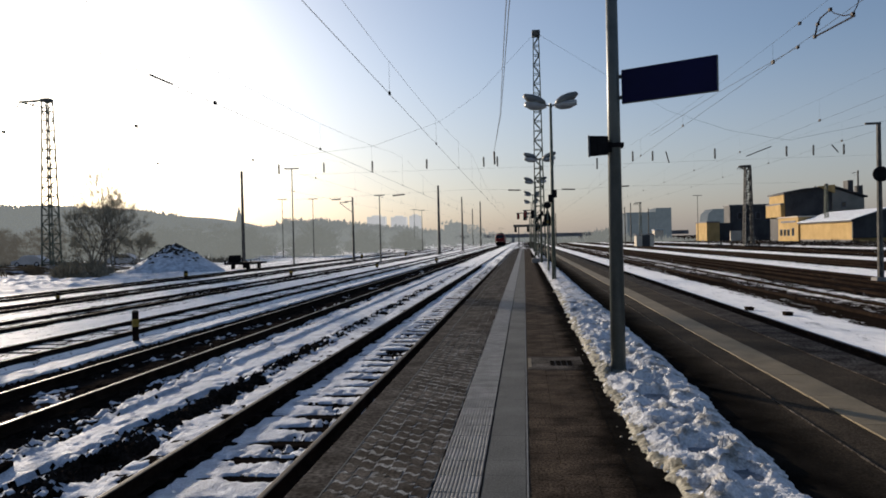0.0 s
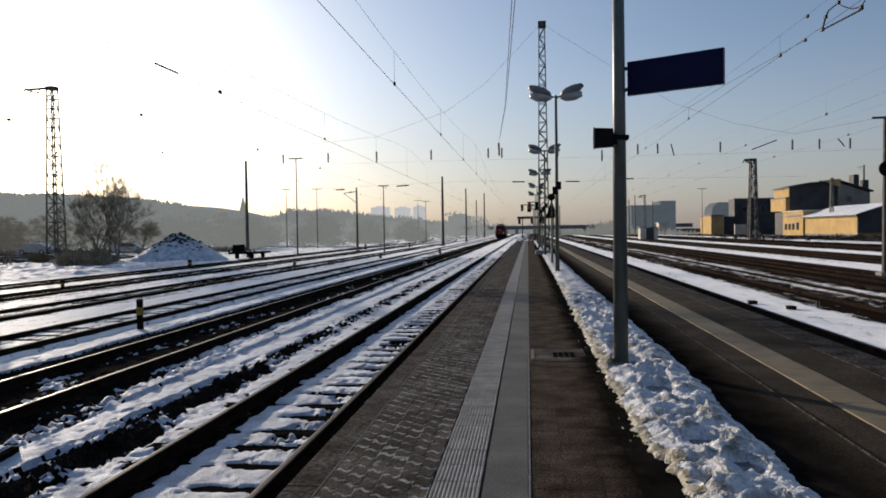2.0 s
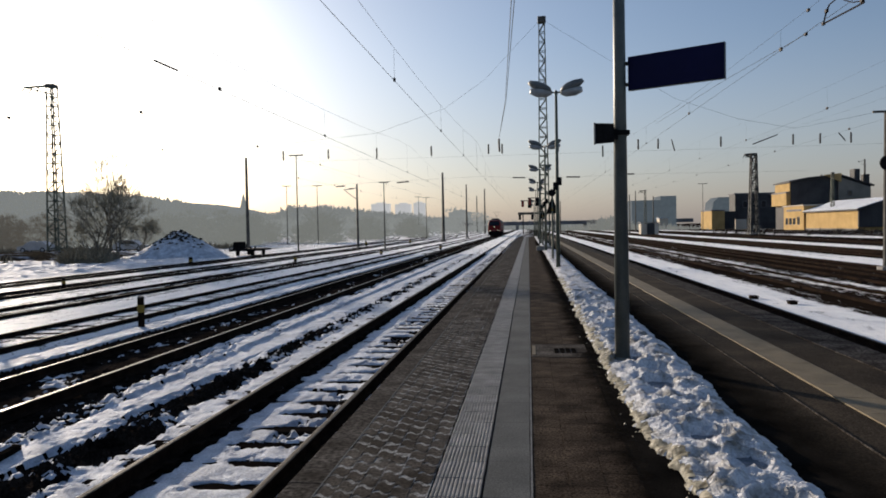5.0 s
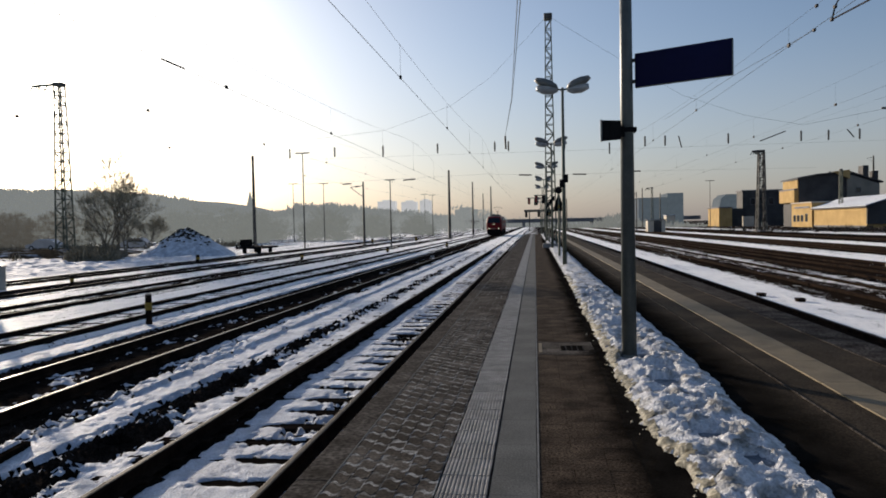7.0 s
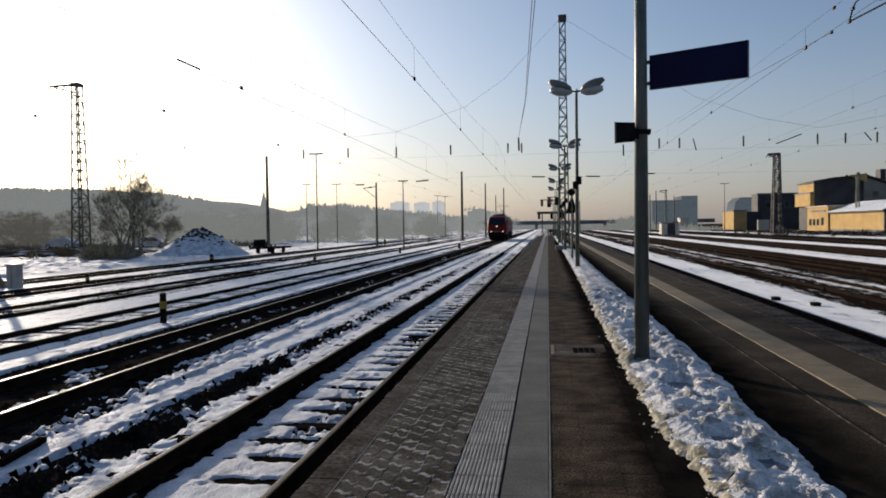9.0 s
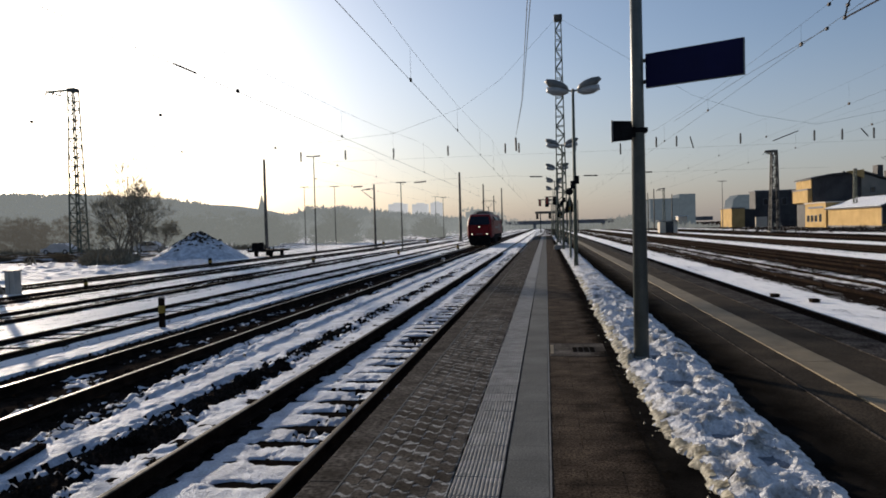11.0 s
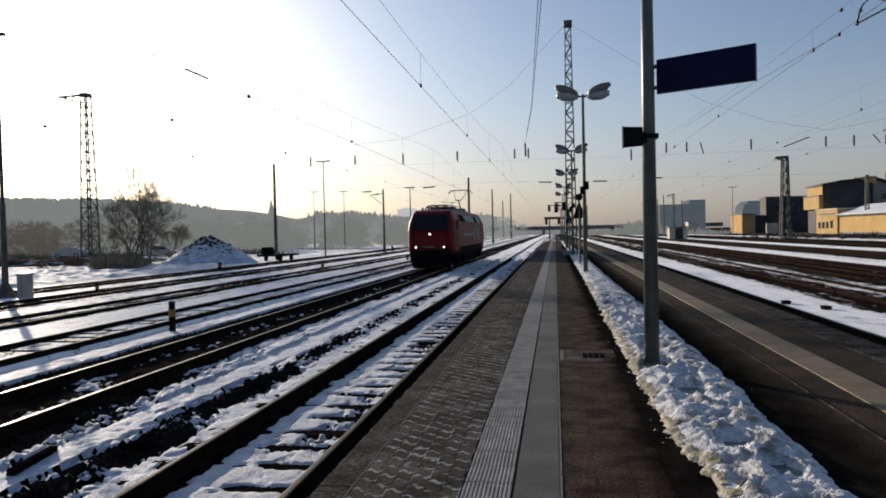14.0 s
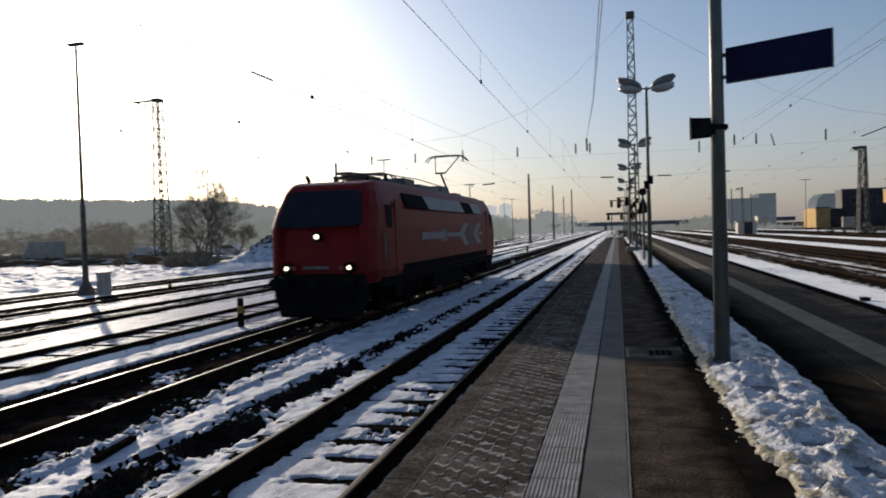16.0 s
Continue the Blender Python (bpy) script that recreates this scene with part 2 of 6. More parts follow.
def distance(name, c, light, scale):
    """Backdrop colour with far haze painted in as a faint even glow."""
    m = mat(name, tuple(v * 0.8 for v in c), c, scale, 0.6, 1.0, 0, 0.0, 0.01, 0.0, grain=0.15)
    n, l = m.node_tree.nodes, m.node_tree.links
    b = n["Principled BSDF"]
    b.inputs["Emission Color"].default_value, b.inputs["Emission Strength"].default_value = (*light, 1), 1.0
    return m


# emission lifts these woods to the pale tone of haze
FAR_RIDGE = distance("ridge_haze_glow", (0.16, 0.165, 0.17), (0.175, 0.182, 0.172), 0.02)
FAR_BELT = distance("woods_haze_glow", (0.16, 0.16, 0.155), (0.205, 0.215, 0.205), 0.04)
SCRUB_MIST = distance("thicket_haze_glow", (0.13, 0.13, 0.115), (0.160, 0.166, 0.155), 0.08)
THICKET_MIST = distance("brown_thicket_haze_glow", (0.20, 0.17, 0.125), (0.055, 0.051, 0.044), 0.1)
# flats and towers give off the haze tone painted into their walls
FAR_BLOCK = distance("flats_haze_glow", (0.10, 0.11, 0.12), (0.060, 0.075, 0.085), 0.05)
FAR_TOWER = distance("towers_haze_glow", (0.40, 0.40, 0.42), (0.42, 0.41, 0.39), 0.05)
SCRUB_BROWN = mat("brown_dead_scrub", (0.15, 0.128, 0.09), (0.27, 0.235, 0.17), 0.4, 5, 1.0, 0, 0.3, 0.05, 0.0)
EARTH = mat("dark_earth", (0.03, 0.026, 0.022), (0.07, 0.06, 0.05), 1.5, 20, 0.95, 0, 0.8, 0.03, 0.15)
CAR_SILVER = mat("silver_car_paint", (0.35, 0.35, 0.36), (0.45, 0.45, 0.46), 1, 20, 0.35, 0.4, 0.02, 0.001, 0.5, grain=0.05)
TYRE = mat("tyre_rubber", (0.012, 0.012, 0.012), (0.025, 0.025, 0.025), 5, 60, 0.8, 0, 0.2, 0.003, 0.2)
CABINET = mat("pale_cabinet_plastic", (0.27, 0.26, 0.24), (0.36, 0.35, 0.32), 2, 40, 0.6, 0, 0.05, 0.001, 0.3, grain=0.1)


def ground_material():
    """Snow between the tracks, dark stone along them."""
    m = bpy.data.materials.new("snowy_rail_yard")
    m.use_nodes = True
    n, l = m.node_tree.nodes, m.node_tree.links
    b = n["Principled BSDF"]
    geo, sep = n.new("ShaderNodeNewGeometry"), n.new("ShaderNodeSeparateXYZ")
    l.new(geo.outputs["Position"], sep.inputs[0])
    mr = n.new("ShaderNodeMapRange")
    mr.inputs["From Min"].default_value, mr.inputs["From Max"].default_value = -40, 80
    l.new(sep.outputs["X"], mr.inputs["Value"])
    ramp = n.new("ShaderNodeValToRGB")
    els = ramp.color_ramp.elements
    stops = [(-40, 0.53), (-26.8, 0.57), (-24.5, 0.43), (-22.5, 0.59), (-20.2, 0.45), (-18.0, 0.61), (-15.7, 0.48), (-13.6, 0.62), (-11.4, 0.55), (-10.4, 0.61), (-9.3, 0.53), (-8.7, 0.38), (-6.5, 0.38), (-6.1, 0.64),
             (4.0, 0.36), (6.5, 0.36), (6.8, 0.64), (8.5, 0.60), (8.9, 0.37), (12.0, 0.53), (12.7, 0.38), (17.4, 0.37), (18.0, 0.62), (20.8, 0.60), (21.6, 0.36), (26.2, 0.36), (27.2, 0.62), (30.5, 0.61), (31.5, 0.37), (42.0, 0.37), (45.0, 0.62), (52.0, 0.42)]
    while len(els) < len(stops):
        els.new(0.5)
    for e, (x, v) in zip(els, stops):
        e.position, e.color = (x + 40) / 120, (v, v, v, 1)
    l.new(mr.outputs[0], ramp.inputs["Fac"])
    mp = n.new("ShaderNodeMapping")
    mp.inputs["Scale"].default_value = (1.5, 0.16, 1.0)
    l.new(geo.outputs["Position"], mp.inputs["Vector"])
    na, nb = n.new("ShaderNodeTexNoise"), n.new("ShaderNodeTexNoise")
    na.inputs["Scale"].default_value, na.inputs["Detail"].default_value, na.inputs["Roughness"].default_value = 0.8, 8, 0.68
    nb.inputs["Scale"].default_value, nb.inputs["Detail"].default_value = 14, 4
    l.new(mp.outputs[0], na.inputs["Vector"])
    l.new(geo.outputs["Position"], nb.inputs["Vector"])
    mq, nc, half = n.new("ShaderNodeMapping"), n.new("ShaderNodeTexNoise"), n.new("ShaderNodeMix")
    mq.inputs["Scale"].default_value = (1.0, 0.45, 1.0)
    nc.inputs["Scale"].default_value, nc.inputs["Detail"].default_value, nc.inputs["Roughness"].default_value = 3.2, 8, 0.7
    l.new(geo.outputs["Position"], mq.inputs["Vector"])
    l.new(mq.outputs[0], nc.inputs["Vector"])
    half.inputs["Factor"].default_value = 0.55
    l.new(na.outputs["Fac"], half.inputs["A"])
    l.new(nc.outputs["Fac"], half.inputs["B"])
    add, cut = n.new("ShaderNodeMath"), n.new("ShaderNodeMapRange")
    l.new(half.outputs["Result"], add.inputs[0])
    l.new(ramp.outputs[0], add.inputs[1])
    cut.inputs["From Min"].default_value, cut.inputs["From Max"].default_value = 1.0, 1.03
    fleck, spread = n.new("ShaderNodeMath"), n.new("ShaderNodeMapRange")
    spread.inputs["To Min"].default_value, spread.inputs["To Max"].default_value = -0.17, 0.17
    l.new(nb.outputs["Fac"], spread.inputs["Value"])
    l.new(add.outputs[0], fleck.inputs[0])
    l.new(spread.outputs[0], fleck.inputs[1])
    l.new(fleck.outputs[0], cut.inputs["Value"])
    dark, light, mix = n.new("ShaderNodeValToRGB"), n.new("ShaderNodeValToRGB"), n.new("ShaderNodeMix")
    dark.color_ramp.elements[0].color, dark.color_ramp.elements[1].color = (0.006, 0.0045, 0.0035, 1), (0.030, 0.021, 0.016, 1)
    light.color_ramp.elements[0].color, light.color_ramp.elements[1].color = (0.68, 0.70, 0.74, 1), (0.95, 0.945, 0.94, 1)
    l.new(nb.outputs["Fac"], dark.inputs["Fac"])
    light.color_ramp.elements[0].position, light.color_ramp.elements[1].position = 0.40, 0.56
    l.new(half.outputs["Result"], light.inputs["Fac"])
    mix.data_type = "RGBA"
    l.new(cut.outputs[0], mix.inputs["Factor"])
    l.new(dark.outputs[0], mix.inputs["A"])
    l.new(light.outputs[0], mix.inputs["B"])
    l.new(mix.outputs["Result"], b.inputs["Base Color"])
    gloss = n.new("ShaderNodeMath")
    gloss.operation = "MULTIPLY"
    gloss.inputs[1].default_value = 0.22
    l.new(cut.outputs[0], gloss.inputs[0])
    l.new(gloss.outputs[0], b.inputs["Specular IOR Level"])
    b.inputs["Roughness"].default_value = 0.58
    b.inputs["Sheen Roughness"].default_value = 0.6
    frost = n.new("ShaderNodeMath")  # scattering snow crystals, seen flat
    frost.operation = "MULTIPLY"
    frost.inputs[1].default_value = 0.5
    l.new(cut.outputs[0], frost.inputs[0])
    l.new(frost.outputs[0], b.inputs["Sheen Weight"])
    bp = n.new("ShaderNodeBump")
    bp.inputs["Strength"].default_value, bp.inputs["Distance"].default_value = 0.4, 0.04
    l.new(nb.outputs["Fac"], bp.inputs["Height"])
    drift = n.new("ShaderNodeBump")
    drift.inputs["Strength"].default_value, drift.inputs["Distance"].default_value = 0.7, 0.25
    l.new(half.outputs["Result"], drift.inputs["Height"])
    l.new(drift.outputs[0], bp.inputs["Normal"])
    l.new(bp.outputs[0], b.inputs["Normal"])
    return m


# ---- mesh helpers ----
def finish(name, bm, material, smooth=False):
    me = bpy.data.meshes.new(name)
    bmesh.ops.recalc_face_normals(bm, faces=bm.faces)
    bm.to_mesh(me)
    bm.free()
    if smooth:
        for p in me.polygons:
            p.use_smooth = True
    me.materials.append(material)
    return me


def part(name, bm, material, parent=None, label="", smooth=False):
    ob = new(name, finish(name, bm, material, smooth))
    ob.parent = parent
    if label:
        ob["label"] = label
    return ob


def raw(name, verts, faces, material, parent=None, smooth=False):
    me = bpy.data.meshes.new(name)
    me.from_pydata(verts, [], faces)
    me.materials.append(material)
    if smooth:
        for p in me.polygons:
            p.use_smooth = True
    ob = new(name, me)
    ob.parent = parent
    return ob


def box(bm, x0, y0, z0, x1, y1, z1, bevel=0.0):
    v = [bm.verts.new(c) for c in ((x0, y0, z0), (x1, y0, z0), (x1, y1, z0), (x0, y1, z0), (x0, y0, z1), (x1, y0, z1), (x1, y1, z1), (x0, y1, z1))]
    fs = [bm.faces.new([v[i] for i in f]) for f in ((3, 2, 1, 0), (4, 5, 6, 7), (0, 1, 5, 4), (1, 2, 6, 5), (2, 3, 7, 6), (3, 0, 4, 7))]
    if bevel:
        es = {e for f in fs for e in f.edges}
        bmesh.ops.bevel(bm, geom=list(es), offset=bevel, segments=2, affect="EDGES", profile=0.6)
    return bm


def boxed(*a, **k):
    return box(bmesh.new(), *a, **k)


def cyl(bm, p0, p1, r0, r1=None, n=8, caps=True):
    p0, p1 = Vector(p0), Vector(p1)
    r1 = r0 if r1 is None else r1
    q = (p1 - p0).to_track_quat("Z", "Y")
    rings = []
    for p, r in ((p0, r0), (p1, r1)):
        rings.append([bm.verts.new(p + q @ Vector((r * math.cos(2 * math.pi * k / n), r * math.sin(2 * math.pi * k / n), 0))) for k in range(n)])
    for k in range(n):
        bm.faces.new((rings[0][k], rings[0][(k + 1) % n], rings[1][(k + 1) % n], rings[1][k]))
    if caps:
        bm.faces.new(rings[0][::-1])
        bm.faces.new(rings[1])
    return bm


def loft(bm, sections):
    """Joins closed loops of equally many points, and closes both ends."""
    loops = [[bm.verts.new(p) for p in s] for s in sections]
    n = len(loops[0])
    for a, b in zip(loops, loops[1:]):
        for k in range(n):
            bm.faces.new((a[k], a[(k + 1) % n], b[(k + 1) % n], b[k]))
    bm.faces.new(loops[0][::-1])
    bm.faces.new(loops[-1])
    return bm


def prism(bm, outline, y0, y1):
    """An outline in x, z, drawn out along y."""
    return loft(bm, [[(x, y, z) for x, z in outline] for y in (y0, y1)])


def thing(name, label, category, m=None, group="", kind=""):
    ob = tagged(new(name), label, category, group, kind)
    ob.empty_display_size = 0.2
    if m is not None:
        ob.matrix_basis = m
    return ob


def sheet(name, xs, ys, height, material, keep=None, parent=None, smooth=True):
    """A height field over a grid, less the cells that keep() leaves out."""
    nx, ny = len(xs), len(ys)
    verts = [(x, y, height(x, y)) for y in ys for x in xs]
    faces = []
    for j in range(ny - 1):
        for i in range(nx - 1):
            if keep is None or keep(0.5 * (xs[i] + xs[i + 1]), 0.5 * (ys[j] + ys[j + 1])):
                a = j * nx + i
                faces.append((a, a + 1, a + nx + 1, a + nx))
    return raw(name, verts, faces, material, parent, smooth)


def nz(x, y, s, seed=0.0):
    return noise.noise(Vector((x * s, y * s, seed)))


def turb(x, y, s, seed=0.0):
    return nz(x, y, s, seed) + 0.5 * nz(x, y, s * 2.1, seed + 3) + 0.25 * nz(x, y, s * 4.3, seed + 7)


def steps(a, b, d):
    k = max(2, int(round((b - a) / d)) + 1)
    return [a + (b - a) * i / (k - 1) for i in range(k)]


def grown(a, b, d, rate):
    out, s = [a], d
    while out[-1] < b:
        out.append(out[-1] + s)
        s *= rate
    return out


# ---- ground and tracks ----
RAIL_Z, BED_Z = -0.76, -0.93
tagged(sheet("ground", [-2500, -400, -120, -60, -30, -10.4, -10.1, -5, -1.6, -1.2, 5, 10, 30, 60, 120, 400, 2500], [-300, -20, -7.5, -6.5, 0, 20, 40, 61.5, 62.5, 80, 160, 320, 700, 2800],
             lambda x, y: -1.05 if -10.3 < x < 4 and -7 < y < 62 else -0.85 if x < 0 else -0.87, ground_material()),
       "wide rail yard ground of snow patches and dark ballast", "ground", kind="structure")

TRACKS_LEFT = (-3.142, -7.574, -11.40, -15.70, -20.20, -24.50)
SLEEP0, SLEEP_D = 6.258 - 6 * 0.6426, 0.6426


def sleeper_gap(y):
    return abs((y - SLEEP0 + SLEEP_D / 2) % SLEEP_D - SLEEP_D / 2)


def bed_height(x, y):
    z = -0.985 + 0.035 * turb(x, y, 1.6, 4)
    if -6.0 < x < -4.2:
        d = abs(x + 4.93)
        z += 0.08 * max(0.0, 1 - d / 0.38) * (1 + 0.9 * turb(x, y, 2.4, 9)) + 0.03 * turb(x, y, 6, 2)
    if -9.3 < x < -5.9:
        z += 0.055
    return z + 0.02 * nz(x, y, 14, 1)


def snow_amount(x, y):
    """Over 0: snow lies here."""
    a = 0.30 * turb(x, y * 0.55, 1.3, 21) + 0.26 * turb(x, y, 5.5, 31) + 0.22 * nz(x, y, 15, 33)
    if -6.6 < x < -4.2:
        a += 0.26 * min(1.0, max(0.0, (y - 8) / 8))
    if x > -2.36:
        return a + 0.25
    if x > -3.86:
        g = sleeper_gap(y)
        bare = 2.1 * max(0.0, 1 - g / 0.105) * min(1.0, max(0.12, (x + 3.30 + 0.25 * nz(0, y, 2.0, 3)) / 0.35))
        return a * (2.6 if x > -3.05 else 1.2) + 0.46 + 0.15 * min(1.0, max(0.0, (y - 10) / 15)) - bare - 1.2 * max(0.0, -3.58 - x) / 0.25 - (0.5 if x > -2.52 else 0)
    if x > -4.5:
        return a + 0.44 - (0.6 if x > -3.98 else 0)
    if x > -5.4:
        return a * 2.0 - 0.28 + 1.3 * max(0, abs(x + 4.93) - 0.20)
    if x > -5.85:
        return a * 0.9 + 0.50
    if x > -6.25:
        return a * 1.6 + 0.02
    if x > -6.6:
        return a * 1.3 - 0.20
    if x > -8.9:
        return a * 1.2 - 0.42 + (0.16 if -8.2 < x < -7.0 else 0)
    if x > -9.5:
        return a * 1.2 - 0.35
    return a + 0.42


XS, YS = steps(-10.4, -1.50, 0.038), steps(-6.0, 2.5, 0.1) + grown(2.6, 62, 0.032, 1.0065)
tagged(sheet("ballast_bed", steps(-10.4, -1.46, 0.13), steps(-6.2, 2.3, 0.14) + grown(2.4, 62, 0.13, 1.004), bed_height, BALLAST), "dark stone ballast bed between and beside the rails", "ballast", kind="structure")


def snow_height(x, y):
    s = snow_amount(x, y)
    lift = 0.004 + 0.2 * min(0.31, max(-0.15, s)) + 0.010 * nz(x, y, 9, 5) + 0.006 * nz(x, y, 23, 6)
    return bed_height(x, y) * 0.5 - 0.985 * 0.5 + lift + (0.014 if -3.86 < x < -2.36 else 0) + (0.028 if -9.3 < x < -5.9 else 0)


tagged(sheet("snow_cover", XS, YS, snow_height, SNOW, keep=lambda x, y: snow_amount(x, y) > -0.11), "thin patchy snow lying between the rails", "snow", kind="stuff")

# loose clods and stones along the near beds
rng = random.Random(5)
verts, faces = [], []
for _ in range(5200):
    x = rng.choice((rng.gauss(-4.93, 0.16), rng.gauss(-4.93, 0.19), rng.uniform(-9.2, -5.9), rng.gauss(-6.35, 0.25), rng.gauss(-9.2, 0.2)))
    y = 2.6 + 34 * rng.random() ** 1.7
    r = rng.uniform(0.02, 0.055) * (1.35 if abs(x + 4.95) < 0.3 else 1)
    z, k = bed_height(x, y) + r * 0.3, len(verts)
    a = rng.uniform(0, 6.3)
    for i in range(5):
        q = a + i * 1.2566
        verts.append((x + r * math.cos(q) * rng.uniform(0.7, 1.3), y + r * math.sin(q) * rng.uniform(0.7, 1.3), z - r * rng.uniform(0.1, 0.7)))
    verts.append((x + rng.uniform(-0.3, 0.3) * r, y, z + r * rng.uniform(0.5, 1.0)))
    faces += [(k + i, k + (i + 1) % 5, k + 5) for i in range(5)]
tagged(raw("ballast_stones", verts, faces, BALLAST), "loose dark ballast stones and frozen clods", "ballast", kind="stuff")


def curve_x(x0, bend):
    """The way of a track: straight, then off to one side past the bend."""
    if not bend:
        return lambda y: x0
    y0, r = bend
    return lambda y: x0 - max(0.0, y - y0) ** 2 / (2 * r)


RAIL_PROFILE = ((-0.07, -0.16), (0.07, -0.16), (0.07, -0.148), (0.010, -0.125), (0.010, -0.045), (0.036, -0.034), (0.036, -0.004), (-0.036, -0.004), (-0.036, -0.034), (-0.010, -0.045), (-0.010, -0.125), (-0.07, -0.148))
HEAD_PROFILE = ((-0.034, -0.004), (0.034, -0.004), (0.034, 0.0), (0.020, 0.004), (-0.020, 0.004), (-0.034, 0.0))


def track(x0, y0, y1, head, bend=None, label="straight rail track on snowy ballast", melt=0.0):
    t = thing("rail_track", label, "rail track", pose(0, 0, RAIL_Z), group="tracks of the yard", kind="structure")
    way = curve_x(x0, bend)
    ys = [y0, y1] if not bend else [y0] + steps(bend[0], y1, 6.0)
    for side in (-0.744, 0.744):
        if melt:
            line = grown(y0, y1, 0.16, 1.012)
            vs, fs = [], []
            for y in line:
                c = way(y) + side
                l = melt * (1 + 0.7 * turb(c, y, 0.9, 71) + 0.5 * nz(c, y, 4.0, 72))
                r = melt * (1 + 0.7 * turb(c, y, 0.9, 75) + 0.5 * nz(c, y, 4.0, 76))
                vs += [(c - max(0.06, l), y, -0.094), (c - 0.04, y, -0.066), (c + 0.04, y, -0.066), (c + max(0.06, r), y, -0.094)]
            for k in range(len(line) - 1):
                fs += [(4 * k + i, 4 * k + i + 1, 4 * k + i + 5, 4 * k + i + 4) for i in range(3)]
            raw("melt_strip", vs, fs, BALLAST, t)["label"] = "bare dark ballast along the rail"
        r = part("rail", loft(bmesh.new(), [[(way(y) + side + px, y, pz) for px, pz in RAIL_PROFILE] for y in ys]), RAIL, t)
        part("rail_head", loft(bmesh.new(), [[(way(y) + side + px, y, pz) for px, pz in HEAD_PROFILE] for y in ys]), head, r)
    return t


track_one = track(TRACKS_LEFT[0], -12, 330, RAIL_DULL, label="rail track beside the platform with snow over its sleepers")
track_two = track(TRACKS_LEFT[1], -12, 420, RAIL_TOP, label="main rail track with polished rail heads on dark ballast")
track_three = track(TRACKS_LEFT[2], -12, 330, RAIL_DULL, melt=0.22)
track(TRACKS_LEFT[3], -5, 190, RAIL_DULL, (100, 900), melt=0.26)
track(TRACKS_LEFT[4], 0, 190, RAIL_DULL, (85, 700), melt=0.26)
track(TRACKS_LEFT[5], 5, 180, RAIL_DULL, (80, 500), melt=0.26)
track(5.68, -10, 300, RAIL_DULL)
for tx in (10.3, 13.6, 16.4, 23.0, 25.4, 35.0):
    track(tx, 4, 330, RAIL, label="rusty siding track on brown ballast with snow remains")

for tr, x0, n, lift in ((track_one, TRACKS_LEFT[0], 96, 0.0), (track_two, TRACKS_LEFT[1], 70, -0.010)):
    me = finish("sleeper", boxed(-1.25, -0.125, -0.16, 1.25, 0.125, -0.002, bevel=0.012), SLEEPER)
    for k in range(-13, n):
        s = new("sleeper", me)
        s.parent = tr
        s.matrix_basis = pose(x0 + rng.uniform(-0.03, 0.03), SLEEP0 + k * SLEEP_D, -0.162 + lift, 0, 0, rng.uniform(-0.7, 0.7))
# sleepers of the third track, half buried in snow
me = finish("sleeper", boxed(-0.66, -0.10, -0.16, 0.66, 0.10, 0.0, bevel=0.012), SLEEPER)
for k in range(90):
    if rng.random() < 0.72:
        s = new("sleeper", me)
        s.parent = track_three
        s.matrix_basis = pose(TRACKS_LEFT[2] + rng.uniform(-0.01, 0.01), 5.0 + k * 0.645, -0.086 + rng.uniform(-0.005, 0.005), rng.uniform(-2, 2), rng.uniform(-0.9, 0.9), rng.uniform(-1, 1))
beam = thing("timber_offcut", "short dark timber lying in the snow beside the main track", "timber", pose(-5.71, 6.75, -0.915, 0, 3, 9))
part("beam", boxed(-0.045, -0.40, 0, 0.045, 0.40, 0.07, bevel=0.01), SLEEPER, beam)
part("end_plate", boxed(-0.05, 0.38, -0.004, 0.05, 0.41, 0.075, bevel=0.006), RAIL, beam, "rusty iron end band")
# rail chairs under the near rails
plate = finish("tie_plate", boxed(-0.16, -0.08, -0.004, 0.16, 0.08, 0.03, bevel=0.006), RAIL)
for k in range(30):
    for side in (-0.744, 0.744):
        p = new("tie_plate", plate)
        p.parent = track_one
        p.matrix_basis = pose(TRACKS_LEFT[0] + side, SLEEP0 + k * SLEEP_D, -0.165)

# ---- island platform ----
EDGE_L, EDGE_R, P0, P1 = -1.447, 3.984, -14.0, 101.0
platform = thing("platform", "long island platform with paved and asphalt strips, wet and bare", "platform", kind="structure")
part("platform_body", boxed(EDGE_L + 0.06, P0, -1.1, EDGE_R - 0.06, P1, -0.075), JOINT, platform, "dark platform wall")


def asphalt_z(x, y):
    return -0.006 + 0.005 * nz(x, y, 0.8, 3) + 0.002 * nz(x, y, 5, 8)


a = sheet("asphalt_strip", steps(0.60, 3.51, 0.24), grown(P0, P1, 0.5, 1.004), asphalt_z, ASPHALT, parent=platform)
a["label"] = "worn brown-black asphalt walkway"
# strip where the melting snow drains: damp, with shade darkened into its colour
a = sheet("damp_shade_strip", steps(0.34, 0.96, 0.016), steps(-6, 2.4, 0.1) + grown(2.5, 70, 0.03, 1.008), lambda x, y: 0.004 + asphalt_z(x, y) * 0.3, DAMP_SHADE_EDGE, parent=platform)

# same damp and painted shade along the other side of the bank
sheet("damp_shade_strip", steps(1.56, 2.225, 0.05), steps(-6, 2.4, 0.2) + grown(2.5, 70, 0.1, 1.01), lambda x, y: 0.004 + asphalt_z(x, y) * 0.3, DAMP_SHADE_FAR_EDGE, parent=platform)


def rows_of(name, me, places, parent):
    for m in places:
        o = new(name, me)
        o.parent = parent
        o.matrix_basis = m


